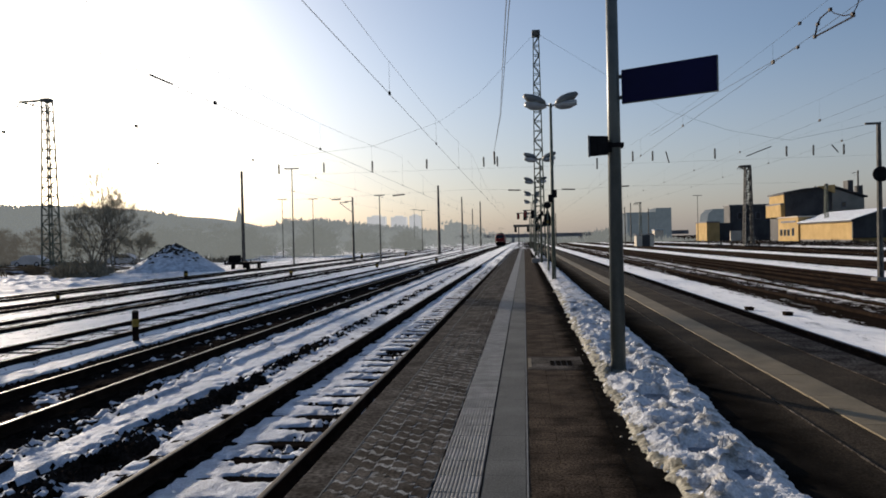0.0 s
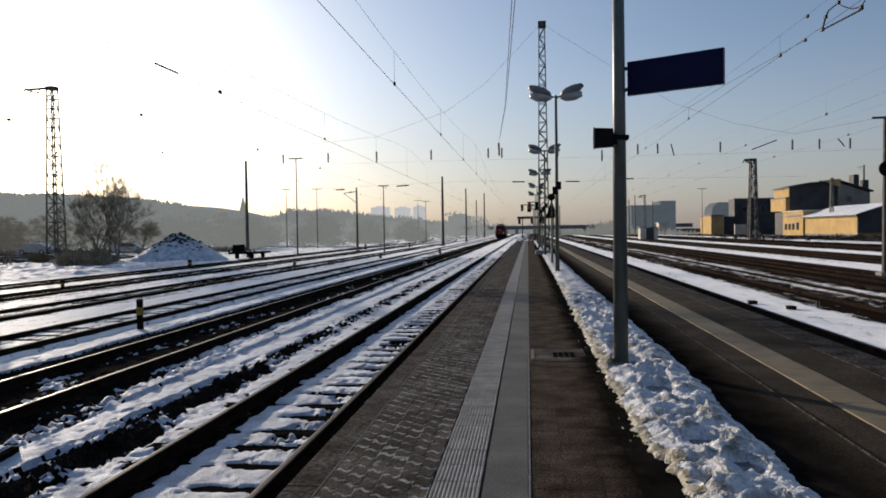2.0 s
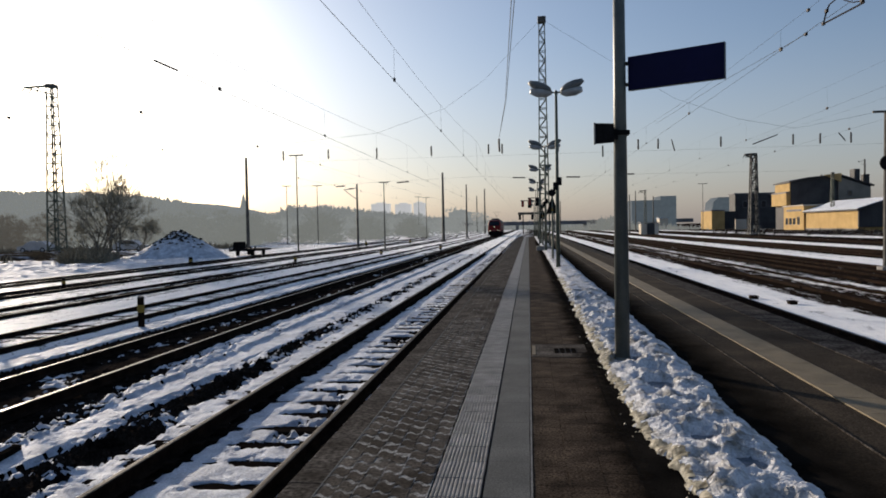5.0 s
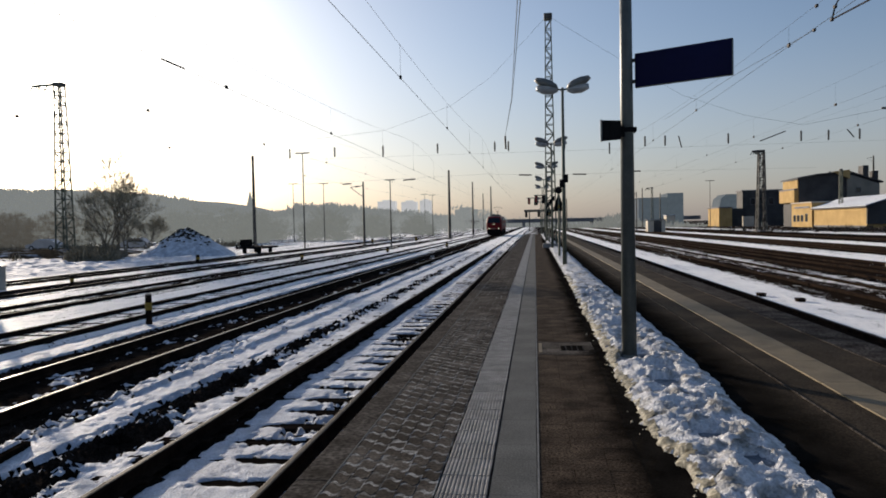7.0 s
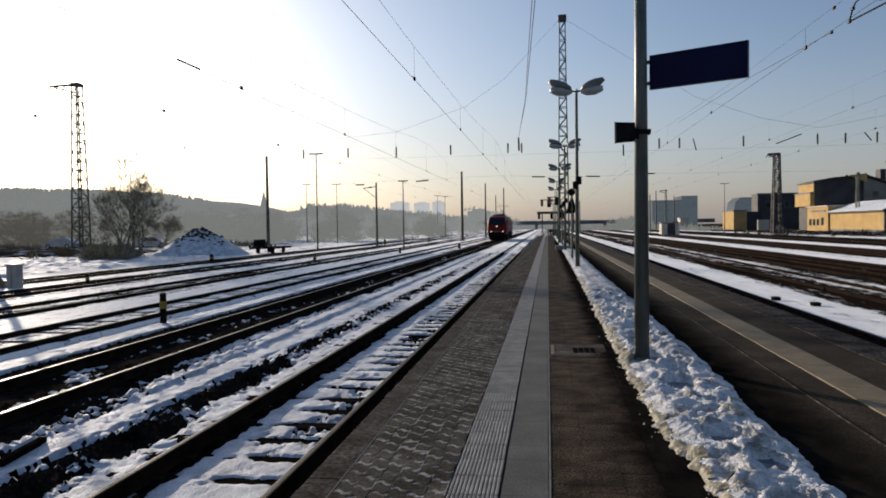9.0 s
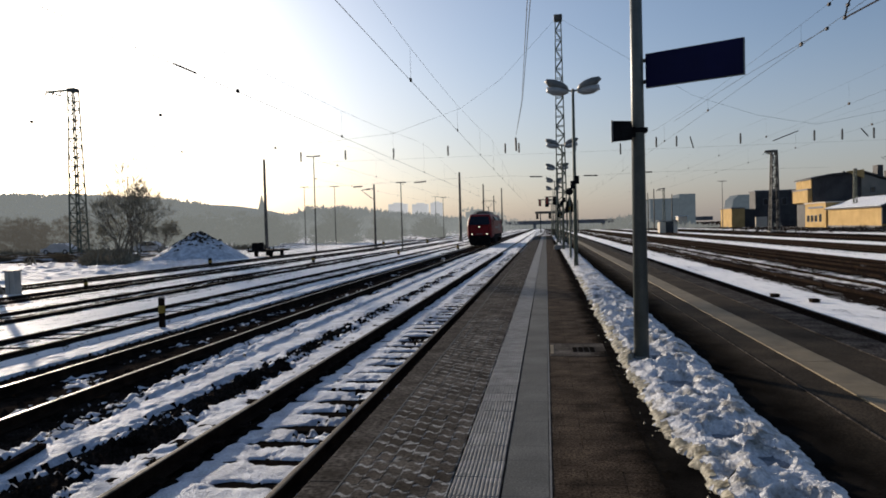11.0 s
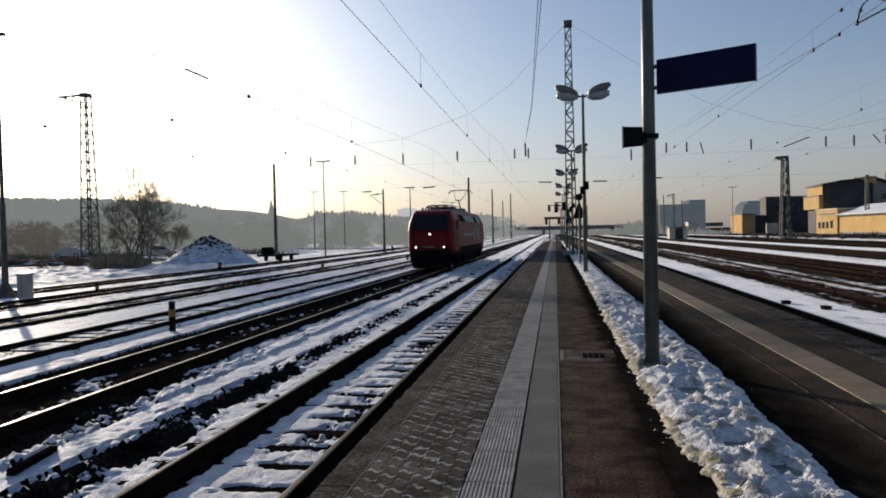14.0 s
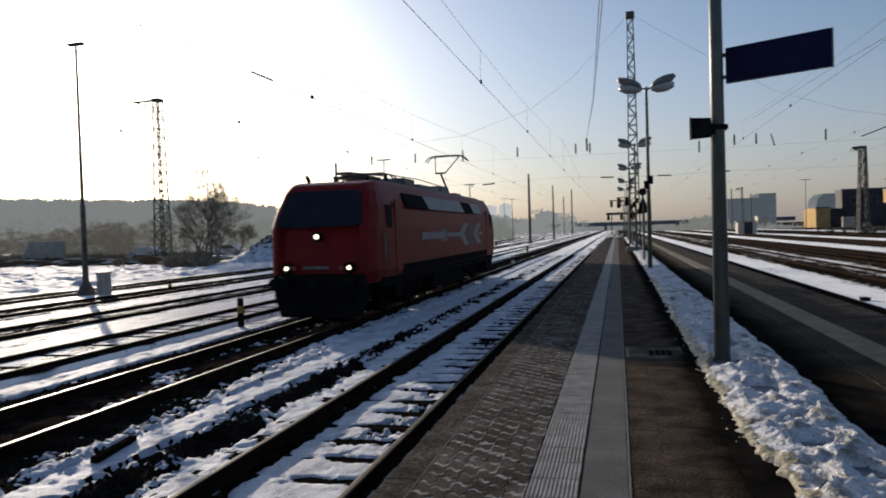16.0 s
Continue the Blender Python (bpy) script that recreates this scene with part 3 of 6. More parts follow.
def joined(name, verts, faces, places, material, parent):
    vs, fs = [], []
    for m in places:
        k = len(vs)
        vs += [tuple(m @ Vector(v)) for v in verts]
        fs += [tuple(i + k for i in f) for f in faces]
    return tagged(raw(name, vs, fs, material, parent), kind="stuff")


def slab_data(w, d, h=0.06, cham=0.004):
    """A slab with a chamfered upper edge, its top at 0."""
    x, y = w / 2, d / 2
    v = [(-x, -y, -h), (x, -y, -h), (x, y, -h), (-x, y, -h), (-x, -y, -cham), (x, -y, -cham), (x, y, -cham), (-x, y, -cham),
         (-x + cham, -y + cham, 0), (x - cham, -y + cham, 0), (x - cham, y - cham, 0), (-x + cham, y - cham, 0)]
    f = [(0, 1, 5, 4), (1, 2, 6, 5), (2, 3, 7, 6), (3, 0, 4, 7), (4, 5, 9, 8), (5, 6, 10, 9), (6, 7, 11, 10), (7, 4, 8, 11), (8, 9, 10, 11)]
    return v, f


def mesh_of(name, data, material):
    me = bpy.data.meshes.new(name)
    me.from_pydata(data[0], [], data[1])
    me.materials.append(material)
    return me


def wavy_data(w, d, h=0.06, amp=0.016):
    """An interlocking paver whose long sides run in a wave."""
    up, n = [], 8
    for i in range(n + 1):
        s = i / n
        up.append((-w / 2 + w * s, amp * math.sin(2 * math.pi * s)))
    loop = [(x, y - d / 2) for x, y in up] + [(x, y + d / 2) for x, y in reversed(up)]
    k = len(loop)
    v = [(x, y, -h) for x, y in loop] + [(x, y, -0.005) for x, y in loop] + [(x * 0.975, y * 0.885, 0) for x, y in loop]
    f = [(a + i, a + (i + 1) % k, a + k + (i + 1) % k, a + k + i) for a in (0, k) for i in range(k)] + [tuple(range(2 * k, 3 * k))]
    return v, f


def jig(x, y, z=0.0, s=0.0025):
    return pose(x + rng.uniform(-s, s), y + rng.uniform(-s, s), z + rng.uniform(-s, s) * 0.35, rng.uniform(-0.2, 0.2), rng.uniform(-0.2, 0.2), rng.uniform(-0.6, 0.6))


part("frosted_bed", boxed(EDGE_L + 0.2, -6.1, -0.05, -0.585, P1, -0.0002), FROST_JOINT, platform, "salt-whitened joints")
# grey wavy pavers between the edge slabs and the tactile strip
near, rest = [], []
for j in range(900):
    y = -6.015 + j * 0.165
    if y > P1 - 0.2:
        break
    for i in range(6):
        x = -1.238 + 0.056 + i * 0.108
        (near if 3.3 < y < 11.4 else rest).append(jig(x, y + (0.08 if i % 2 else 0.0), 0.0016, 0.005))
wd = wavy_data(0.1055, 0.138, amp=0.026)
rows_of("paver", mesh_of("paver", wd, PAVER_GREY), near, platform)
wd_flat = slab_data(0.1065, 0.163, cham=0.002)
joined("far_pavers", *wd_flat, rest, PAVER_GREY, platform)
# brown block pavers
near, rest = [], []
for j in range(980):
    y = -6.024 + j * 0.108
    for i in range(3):
        x = 0.012 + 0.105 + i * 0.212 + (0.0 if j % 2 else 0.0)
        (near if 3.3 < y < 13.2 and not (7.98 < y < 9.0) else rest).append(jig(x, y, -0.001))
bd = slab_data(0.2115, 0.1075, cham=0.0012)
rows_of("brown_paver", mesh_of("brown_paver", bd, PAVER_BROWN), near, platform)
joined("far_brown_pavers", *bd, rest, PAVER_BROWN, platform)
# pale slabs and ribbed tactile slabs
near, rest = [], []
for j in range(354):
    (near if 28 <= j < 88 else rest).append(jig(-0.141, -5.956 + j * 0.302, 0.001, 0.0012))
pd = slab_data(0.268, 0.3017, cham=0.001)
rows_of("pale_slab", mesh_of("pale_slab", pd, SLAB_LIGHT), near, platform)
joined("far_pale_slabs", *pd, rest, SLAB_LIGHT, platform)


def ribbed_data(w=0.294, d=0.2975, ribs=12):
    v, f = slab_data(w, d)
    v, f = [(x, y, z - 0.004) for x, y, z in v], list(f)
    p = w / ribs
    for i in range(ribs):
        c, k = -w / 2 + p * (i + 0.5), len(v)
        for y in (-d / 2 + 0.004, d / 2 - 0.004):
            v += [(c - p * 0.36, y, -0.004), (c - p * 0.24, y, -0.001), (c + p * 0.24, y, -0.001), (c + p * 0.36, y, -0.004)]
        f += [(k, k + 1, k + 5, k + 4), (k + 1, k + 2, k + 6, k + 5), (k + 2, k + 3, k + 7, k + 6), (k, k + 3, k + 2, k + 1), (k + 4, k + 5, k + 6, k + 7)]
    return v, f


near, rest = [], []
for j in range(354):
    (near if 28 <= j < 88 else rest).append(jig(-0.43, -5.956 + j * 0.302, 0.0, 0.0012))
rd = ribbed_data()
rows_of("tactile_slab", mesh_of("tactile_slab", rd, SLAB_RIB), near, platform)
joined("far_tactile_slabs", *slab_data(0.294, 0.2975), rest, SLAB_RIB, platform)
# edge slabs on both sides, overhanging a little
for x, w, mtl in ((EDGE_L + 0.10, 0.20, SLAB_EDGE), (EDGE_R - 0.235, 0.46, SLAB_EDGE)):
    me = finish("edge_slab", boxed(-w / 2, -0.499, -0.10, w / 2, 0.499, 0.0, bevel=0.004), mtl)
    rows_of("edge_slab", me, [pose(x, P0 + 0.5 + j, 0.001 + rng.uniform(-0.002, 0.002)) for j in range(int(P1 - P0))], platform)
# beige tactile slabs on the far side
me = finish("beige_slab", boxed(-0.185, -0.248, -0.05, 0.185, 0.248, 0.004, bevel=0.004), SLAB_BEIGE)
rows_of("beige_slab", me, [jig(2.77, -6 + j * 0.5, 0.004, 0.002) for j in range(208)], platform)
# thin joint in the asphalt
part("asphalt_joint", boxed(2.232, -6, -0.02, 2.242, P1, 0.006), SLAB_EDGE, platform, "pale sealed joint line")
part("edge_line", boxed(3.505, -6, -0.02, 3.522, P1, 0.006), SLAB_EDGE, platform)
part("rib_groove", boxed(-0.2815, -6, -0.02, -0.2745, P1, 0.0025), ASPHALT_WET, platform, "dark open joint")
part("slab_groove", boxed(-0.003, -6, -0.02, 0.010, P1, 0.003), SLAB_RIB, platform, "pale joint line")
part("edge_groove", boxed(-1.246, -6, -0.02, -1.236, P1, 0.003), SLAB_LIGHT, platform, "pale sealed joint line")

# inspection cover with a row of slots
cover = thing("inspection_cover", "paved-over inspection cover with a row of dark slots", "drain cover", pose(0.355, 8.5, 0.002))
part("frame", boxed(-0.33, -0.44, -0.03, 0.33, 0.44, 0.001, bevel=0.004), PAVER_GREY, cover)
part("corner_plate", boxed(-0.325, -0.30, 0.001, -0.285, 0.30, 0.006), SLAB_BEIGE, cover, "pale metal strip")
for k in range(4):
    part("slot", boxed(-0.06 + k * 0.068, -0.17, 0.001, -0.01 + k * 0.068, 0.13, 0.006), ASPHALT_WET, cover)

# trodden snow along the middle of the platform
PRINTS = [(1.17, 7.93, 0.09, 0.22), (1.19, 6.60, 0.13, 0.20), (1.20, 4.97, 0.16, 0.12), (1.33, 4.47, 0.12, 0.13), (1.25, 7.15, 0.12, 0.20), (1.18, 5.58, 0.11, 0.10), (1.02, 4.2, 0.10, 0.10), (1.3, 3.8, 0.14, 0.12), (1.12, 8.7, 0.14, 0.2), (1.2, 10.1, 0.16, 0.3), (1.1, 12.0, 0.16, 0.3), (1.35, 5.9, 0.08, 0.1), (1.1, 14.0, 0.16, 0.3), (1.03, 7.66, 0.15, 0.24)]


def berm_sides(y):
    f = min(1.0, max(0.0, (y - 9) / 12))
    return 0.785 + 0.4 * min(0.3, max(0.0, 1 - y / 5.5)) + 0.07 * f + 0.06 * turb(0, y, 1.5, 41) + 0.045 * nz(0, y, 8, 42) + 0.035 * nz(0, y, 21, 43), 1.68 - 0.05 * f - 0.07 * max(0.0, min(1.0, 7 - y)) + 0.05 * turb(0, y, 1.3, 53) + 0.035 * nz(0, y, 8, 45) + 0.03 * nz(0, y, 19, 44)


def berm(x, y):
    l, r = berm_sides(y)
    s = min(x - l, r - x) / 0.16
    if s <= 0:
        return -0.02
    h = 0.066 * min(1.0, s) ** 0.6 + 0.044 * min(1.0, s) * (turb(x, y, 3.2, 61) + 0.9 * nz(x, y, 9, 62)) + (0.026 * nz(x, y, 17, 63) + 0.022 * nz(x, y, 34, 64)) * min(1, s)
    floor = 0.008
    for i, (px, py, pw, pl) in enumerate(PRINTS):
        deep = 0 < i < 4
        d = ((x - px) / pw) ** 2 + ((y - py) / pl) ** 2
        if d < 1.4:
            k = min(1.0, (1.4 - d) * 3.5)
            h = h * (1 - k) + ((0.012 if deep else 0.022) + 0.012 * nz(x, y, 16, 7)) * k
        elif d < 2.4:
            h += 0.022 * (2.4 - d) * min(1, s)
    return max(floor, h)


def berm_keep(x, y):
    l, r = berm_sides(y)
    return l - 0.03 < x < r + 0.03


bx = steps(0.45, 1.85, 0.024)
tagged(sheet("snow_bank", bx, steps(-6, 2.36, 0.04) + grown(2.4, 16, 0.024, 1.004), berm, SNOW_DIRTY, keep=berm_keep), "trodden lumpy snow bank with footprints on the platform", "snow", kind="stuff")
tagged(sheet("snow_bank_far", steps(0.45, 1.85, 0.07), grown(15.9, 100, 0.09, 1.01), berm, SNOW_DIRTY, keep=berm_keep), "lumpy snow bank along the lamp row", "snow", kind="stuff")
verts, faces = [], []
for _ in range(40):
    y = 2.6 + 16 * rng.random() ** 1.4
    l, r = berm_sides(y)
    side = rng.random() < 0.95
    x = l + rng.gauss(-0.01, 0.04) if side else r + rng.gauss(0.02, 0.05)
    q, k = rng.uniform(0.005, 0.014), len(verts)
    for i in range(5):
        an = i * 1.2566 + rng.random()
        verts.append((x + q * math.cos(an), y + q * math.sin(an) * 1.2, 0.004 + q * 0.2))
    verts.append((x, y, 0.01 + q))
    faces += [(k + i, k + (i + 1) % 5, k + 5) for i in range(5)]
tagged(sheet("slush_edge", steps(0.45, 1.3, 0.024), grown(2.4, 20, 0.026, 1.004), lambda x, y: berm(x, y) + 0.006, SLUSH,
             keep=lambda x, y: berm_keep(x, y) and x - berm_sides(y)[0] < 0.075 + 0.14 * turb(x, y, 3.0, 91)), "dirty yellow-brown slush edge of the snow bank", "slush", kind="stuff")
tagged(raw("slush_crumbs", verts, faces, SLUSH), "dirty yellow-grey slush crumbs at the foot of the snow bank", "slush", kind="stuff")


# wet pressed snow, coloured blue-grey to paint in the shade of the dents
FOOTPRINT = mat("footprint_wet_shade", (0.10, 0.115, 0.14), (0.22, 0.245, 0.28), 9, 50, 0.5, 0, 0.6, 0.01, 0.3, grain=0.3)
DEEP = PRINTS[:4] + PRINTS[5:6]


def in_print(x, y):
    wob = 0.35 * turb(x, y, 7, 77)
    return any(((x - px) / pw) ** 2 + ((y - py) / pl) ** 2 < 0.9 + wob for px, py, pw, pl in DEEP)


tagged(sheet("footprint_shade", steps(0.85, 1.55, 0.016), grown(4.0, 8.0, 0.018, 1.002), lambda x, y: berm(x, y) + 0.004, FOOTPRINT, keep=in_print),
       "wet snow pressed into the footprints, their shade painted in", "slush", kind="stuff")


# ---- things on the platform ----
def tube_pole(parent, h, r0, r1, mtl, name="pole", base=True):
    bm = cyl(bmesh.new(), (0, 0, 0), (0, 0, h), r0, r1, 12)
    part(name, bm, mtl, parent, smooth=True)
    if base:
        part("base_collar", cyl(bmesh.new(), (0, 0, 0), (0, 0, 0.06), r0 * 1.25, r0 * 1.02, 12), mtl, parent)


sign_pole = thing("sign_pole", "grey-green tapered steel pole rising from the snow bank", "pole", pose(1.02, 7.86, -0.01))
tube_pole(sign_pole, 6.3, 0.083, 0.052, GREEN_STEEL)
part("clamp", boxed(-0.075, -0.085, 2.50, 0.095, 0.085, 2.55, bevel=0.006), BLACK, sign_pole)

board = thing("station_sign", "dark blue blank station name board on brackets", "sign", pose(1.10, 7.90, 3.16, 0, 0, -28))
part("panel", boxed(0.03, -0.03, -0.18, 1.03, 0.03, 0.18, bevel=0.008), SIGN_BLUE, board)
part("rim", boxed(0.024, -0.022, -0.185, 1.036, 0.022, 0.185, bevel=0.004), LAMP_GREY, board, "thin pale metal rim")
for z in (-0.13, 0.10):
    part("bracket", boxed(-0.06, -0.02, z, 0.04, 0.02, z + 0.035), DARK_STEEL, board)

flood = thing("loudspeaker", "black square horn loudspeaker clamped to the pole", "loudspeaker", pose(0.845, 7.80, 2.50))
part("horn", loft(bmesh.new(), [[(-0.115, -0.12, -0.115), (0.09, -0.12, -0.10), (0.09, -0.12, 0.10), (-0.115, -0.12, 0.11)], [(-0.09, 0.10, -0.09), (0.085, 0.10, -0.08), (0.085, 0.10, 0.085), (-0.09, 0.10, 0.085)]]), BLACK, flood)
part("rim", boxed(-0.125, -0.13, -0.12, -0.108, -0.10, 0.115), LAMP_GREY, flood, "pale edge")
part("bracket", boxed(0.07, -0.02, -0.06, 0.14, 0.03, 0.05), BLACK, flood)
part("cable", cyl(bmesh.new(), (-0.02, 0, -0.12), (-0.02, 0, -0.24), 0.008, 0.008, 6), BLACK, flood)


def lamp_head(parent, side):
    """One luminaire: a tilted upper shade and a flat lamp below it."""
    def lens(u, w, z0, tilt, l):
        pts = []
        for k in range(12):
            q = 2 * math.pi * k / 12
            pts.append((side * (0.14 + l / 2 + l / 2 * u * math.cos(q)), w * u * math.sin(q), z0 + (0.14 + l / 2 + l / 2 * u * math.cos(q)) * tilt))
        return pts
    part("shade", loft(bmesh.new(), [lens(0.75, 0.20, -0.13, 0.38, 0.80), lens(1.0, 0.26, -0.03, 0.38, 0.84), lens(0.90, 0.22, 0.10, 0.38, 0.80), lens(0.45, 0.14, 0.17, 0.38, 0.7)]), LAMP_GREY, parent, smooth=True)
    part("lamp_cover", loft(bmesh.new(), [lens(0.5, 0.17, -0.18, 0.07, 0.74), lens(1.0, 0.23, -0.09, 0.08, 0.78), lens(0.95, 0.21, 0.03, 0.14, 0.78)]), LAMP_LENS, parent, smooth=True)
    part("arm", cyl(bmesh.new(), (0, 0, -0.02), (side * 0.3, 0, 0.03), 0.032, 0.028, 8), GREEN_STEEL, parent)


def platform_lamp(y, h=6.15):
    t = thing("platform_lamp", "tall green-grey platform lamp with two winged heads", "street lamp", pose(1.03, y, 0), group="row of platform lamps")
    tube_pole(t, h, 0.075, 0.045, MAST_PAINT)
    head = thing("lamp_head", "", "")
    head.parent = t
    head.matrix_basis = pose(0, 0, h)
    for s in (-1, 1):
        lamp_head(head, s)
    part("cap", cyl(bmesh.new(), (0, 0, -0.08), (0, 0, 0.06), 0.06, 0.045, 10), GREEN_STEEL, head)
    return t


first = platform_lamp(24.7)
for y in (41.6, 58.3, 75.2, 92.0, 109.0, 126.0):
    copy_thing(first, pose(1.03, y, 0 if y < 100 else -0.9))
for y, z in ((24.7, 3.0), (41.6, 2.9), (58.3, 2.9)):
    t = thing("platform_loudspeaker", "dark horn loudspeaker pair strapped to a lamp pole", "loudspeaker", pose(1.03, y, z), group="loudspeakers on the lamp poles")
    for s, dz in ((-1, -0.12), (1, 0.05)):
        part("horn", loft(bmesh.new(), [[(s * 0.07 + a * 0.08, -0.14, dz + b * 0.14) for a, b in ((-1, -1), (1, -1), (1, 1), (-1, 1))], [(s * 0.06 + a * 0.05, 0.10, dz + b * 0.07) for a, b in ((-1, -1), (1, -1), (1, 1), (-1, 1))]]), BLACK, t)
    part("strap", cyl(bmesh.new(), (0, 0, -0.05), (0, 0, 0.03), 0.07, 0.07, 10), DARK_STEEL, t)

# hanging train displays and stop boards further along
for y, x in ((60.0, 0.45), (66.0, -0.2)):
    t = thing("hanging_sign", "dark hanging board with a red panel on a bracket pole", "sign", pose(1.03, y, 0), group="signs over the platform")
    part("pole", cyl(bmesh.new(), (0, 0, 0), (0, 0, 4.0), 0.06, 0.05, 8), MAST_PAINT, t)
    part("arm", boxed(x - 1.5, -0.03, 3.85, 0, 0.03, 3.93), DARK_STEEL, t)
    part("board", boxed(x - 0.85, -0.06, 3.2, x - 0.5, 0.06, 3.85, bevel=0.02), BLACK, t)
    part("red_panel", boxed(x - 1.45, -0.05, 3.3, x - 1.2, 0.05, 3.85, bevel=0.02), TAIL_GLASS, t, "dull red panel")
for y in (31.0, 52.0):
    t = thing("warning_board", "dark triangular warning board with a yellow field", "sign", pose(1.06, y, 0), group="warning boards")
    part("pole", cyl(bmesh.new(), (0, 0, 0), (0, 0, 3.1), 0.05, 0.045, 8), MAST_PAINT, t)
    part("board", loft(bmesh.new(), [[(-0.26, -0.03 + d, 2.05), (0.26, -0.03 + d, 2.05), (0.03, -0.03 + d, 2.75), (-0.03, -0.03 + d, 2.75)] for d in (0, 0.05)]), BLACK, t)
    part("yellow_field", loft(bmesh.new(), [[(-0.05, -0.045 + d, 2.16), (0.05, -0.045 + d, 2.16), (0.02, -0.045 + d, 2.30), (-0.02, -0.045 + d, 2.30)] for d in (0, 0.01)]), YELLOW, t)
    part("round_head", cyl(bmesh.new(), (0, -0.1, 2.95), (0, 0.1, 2.95), 0.16, 0.16, 12), BLACK, t)


# ---- masts ----
def lattice(h, w0, w1, bays, mtl, label, m, arm=0.0, group="catenary masts", leg_r=0.05):
    """A square lattice tower: four legs, laced on each side, with a head and perhaps an arm to one side."""
    t = thing("lattice_mast", label, "catenary mast", m, group=group)
    w = lambda z: w0 + (w1 - w0) * z / h
    for sx in (-1, 1):
        for sy in (-1, 1):
            part("leg", cyl(bmesh.new(), (sx * w0 / 2, sy * w0 / 2, 0), (sx * w1 / 2, sy * w1 / 2, h), leg_r, leg_r * 0.8, 4), mtl, t)
    for face in range(4):
        bm = bmesh.new()
        for k in range(bays):
            z0, z1 = h * k / bays, h * (k + 1) / bays
            s = 1 if k % 2 else -1
            for (u, z, u2, z2) in ((-s, z0, s, z1), (-1, z1, 1, z1)):
                p, q = (u * w(z) / 2, w(z) / 2, z), (u2 * w(z2) / 2, w(z2) / 2, z2)
                if face > 1:
                    p, q = (p[1], p[0], p[2]), (q[1], q[0], q[2])
                sg = -1 if face % 2 else 1
                if face > 1:
                    p, q = (sg * p[0], p[1], p[2]), (sg * q[0], q[1], q[2])
                else:
                    p, q = (p[0], sg * p[1], p[2]), (q[0], sg * q[1], q[2])
                cyl(bm, p, q, leg_r * 0.5, leg_r * 0.5, 4, caps=False)
        part("lacing", bm, mtl, t)
    part("head", boxed(-w1 / 2 - 0.08, -w1 / 2 - 0.08, h, w1 / 2 + 0.08, w1 / 2 + 0.08, h + 0.35, bevel=0.02), DARK_STEEL, t)
    part("footing", boxed(-w0 * 0.8, -w0 * 0.8, -0.3, w0 * 0.8, w0 * 0.8, 0.25, bevel=0.04), CONCRETE, t)
    if arm:
        bm = bmesh.new()
        cyl(bm, (0, 0, h + 0.2), (arm, 0, h + 0.15), leg_r * 1.5, leg_r * 1.2, 6)
        cyl(bm, (0, 0, h - 0.7), (arm * 0.95, 0, h + 0.1), leg_r * 0.8, leg_r * 0.8, 6)
        part("arm", bm, mtl, t)
        for k in (0.45, 0.72, 1.0):
            part("insulator", cyl(bmesh.new(), (arm * k, 0, h + 0.1), (arm * k - 0.35, 0, h - 0.5), 0.07, 0.05, 8), INSUL, t)
    return t


lattice(14.0, 0.66, 0.34, 24, MAST_PAINT, "tall slender green lattice mast standing on the platform", pose(1.0, 43.7, 0), leg_r=0.045)
lattice(18.2, 1.35, 0.75, 18, MAST_PAINT, "tall green lattice mast with a side arm, above bare scrub", pose(-50.4, 69.3, -0.95), arm=-3.2, leg_r=0.095)
lattice(15.0, 1.5, 0.9, 14, DARK_STEEL, "dark lattice mast with a short top arm before the depot", pose(42.4, 138, -0.95), arm=-1.6, leg_r=0.17)
lattice(13.5, 0.8, 0.5, 14, MAST_PAINT, "slender lattice mast before the ochre depot", pose(72.0, 176, -0.95), leg_r=0.09)
lattice(16.5, 0.9, 0.4, 14, DARK_STEEL, "thin dark lattice mast behind the depot roof", pose(92.0, 233, -0.95), leg_r=0.09)
lattice(11.5, 0.7, 0.4, 12, MAST_PAINT, "distant lattice mast beside the sidings", pose(32.5, 200, -0.95), arm=-1.5, leg_r=0.07)


def concrete_mast(x, y, h, label="grey tapered mast among the sidings", arm=0.0, r=0.17):
    t = thing("catenary_mast", label, "catenary mast", pose(x, y, -1.0), group="solid masts of the yard")
    part("shaft", cyl(bmesh.new(), (0, 0, 0), (0, 0, h), r, r * 0.62, 8), DARK_STEEL, t)
    part("footing", cyl(bmesh.new(), (0, 0, -0.1), (0, 0, 0.3), r * 1.8, r * 1.7, 8), CONCRETE, t)
    if arm:
        bm = bmesh.new()
        cyl(bm, (0, 0, h - 0.5), (arm, 0, h - 0.7), 0.05, 0.05, 6)
        cyl(bm, (0, 0, h - 2.0), (arm, 0, h - 0.7), 0.04, 0.04, 6)
        part("bracket", bm, DARK_STEEL, t)
        part("insulator", cyl(bmesh.new(), (arm * 0.35, 0, h - 0.57), (arm * 0.6, 0, h - 0.62), 0.09, 0.09, 8), INSUL, t)
    return t


concrete_mast(-34.6, 82.9, 11.6, r=0.24)
concrete_mast(-21.8, 87.6, 8.3, arm=-1.7)
concrete_mast(-13.7, 112.3, 11.4, r=0.26)
concrete_mast(-13.2, 150, 11.7, r=0.22)
concrete_mast(-14.2, 230, 15.0, r=0.3)
concrete_mast(-19.0, 260, 14.0, r=0.28)
concrete_mast(8.6, 190, 9.0, arm=-1.8)
concrete_mast(24.0, 170, 9.5, arm=-2.0)
concrete_mast(33.0, 260, 12.0, arm=-2.0, r=0.25)
concrete_mast(30.6, 205, 12.0, r=0.2)
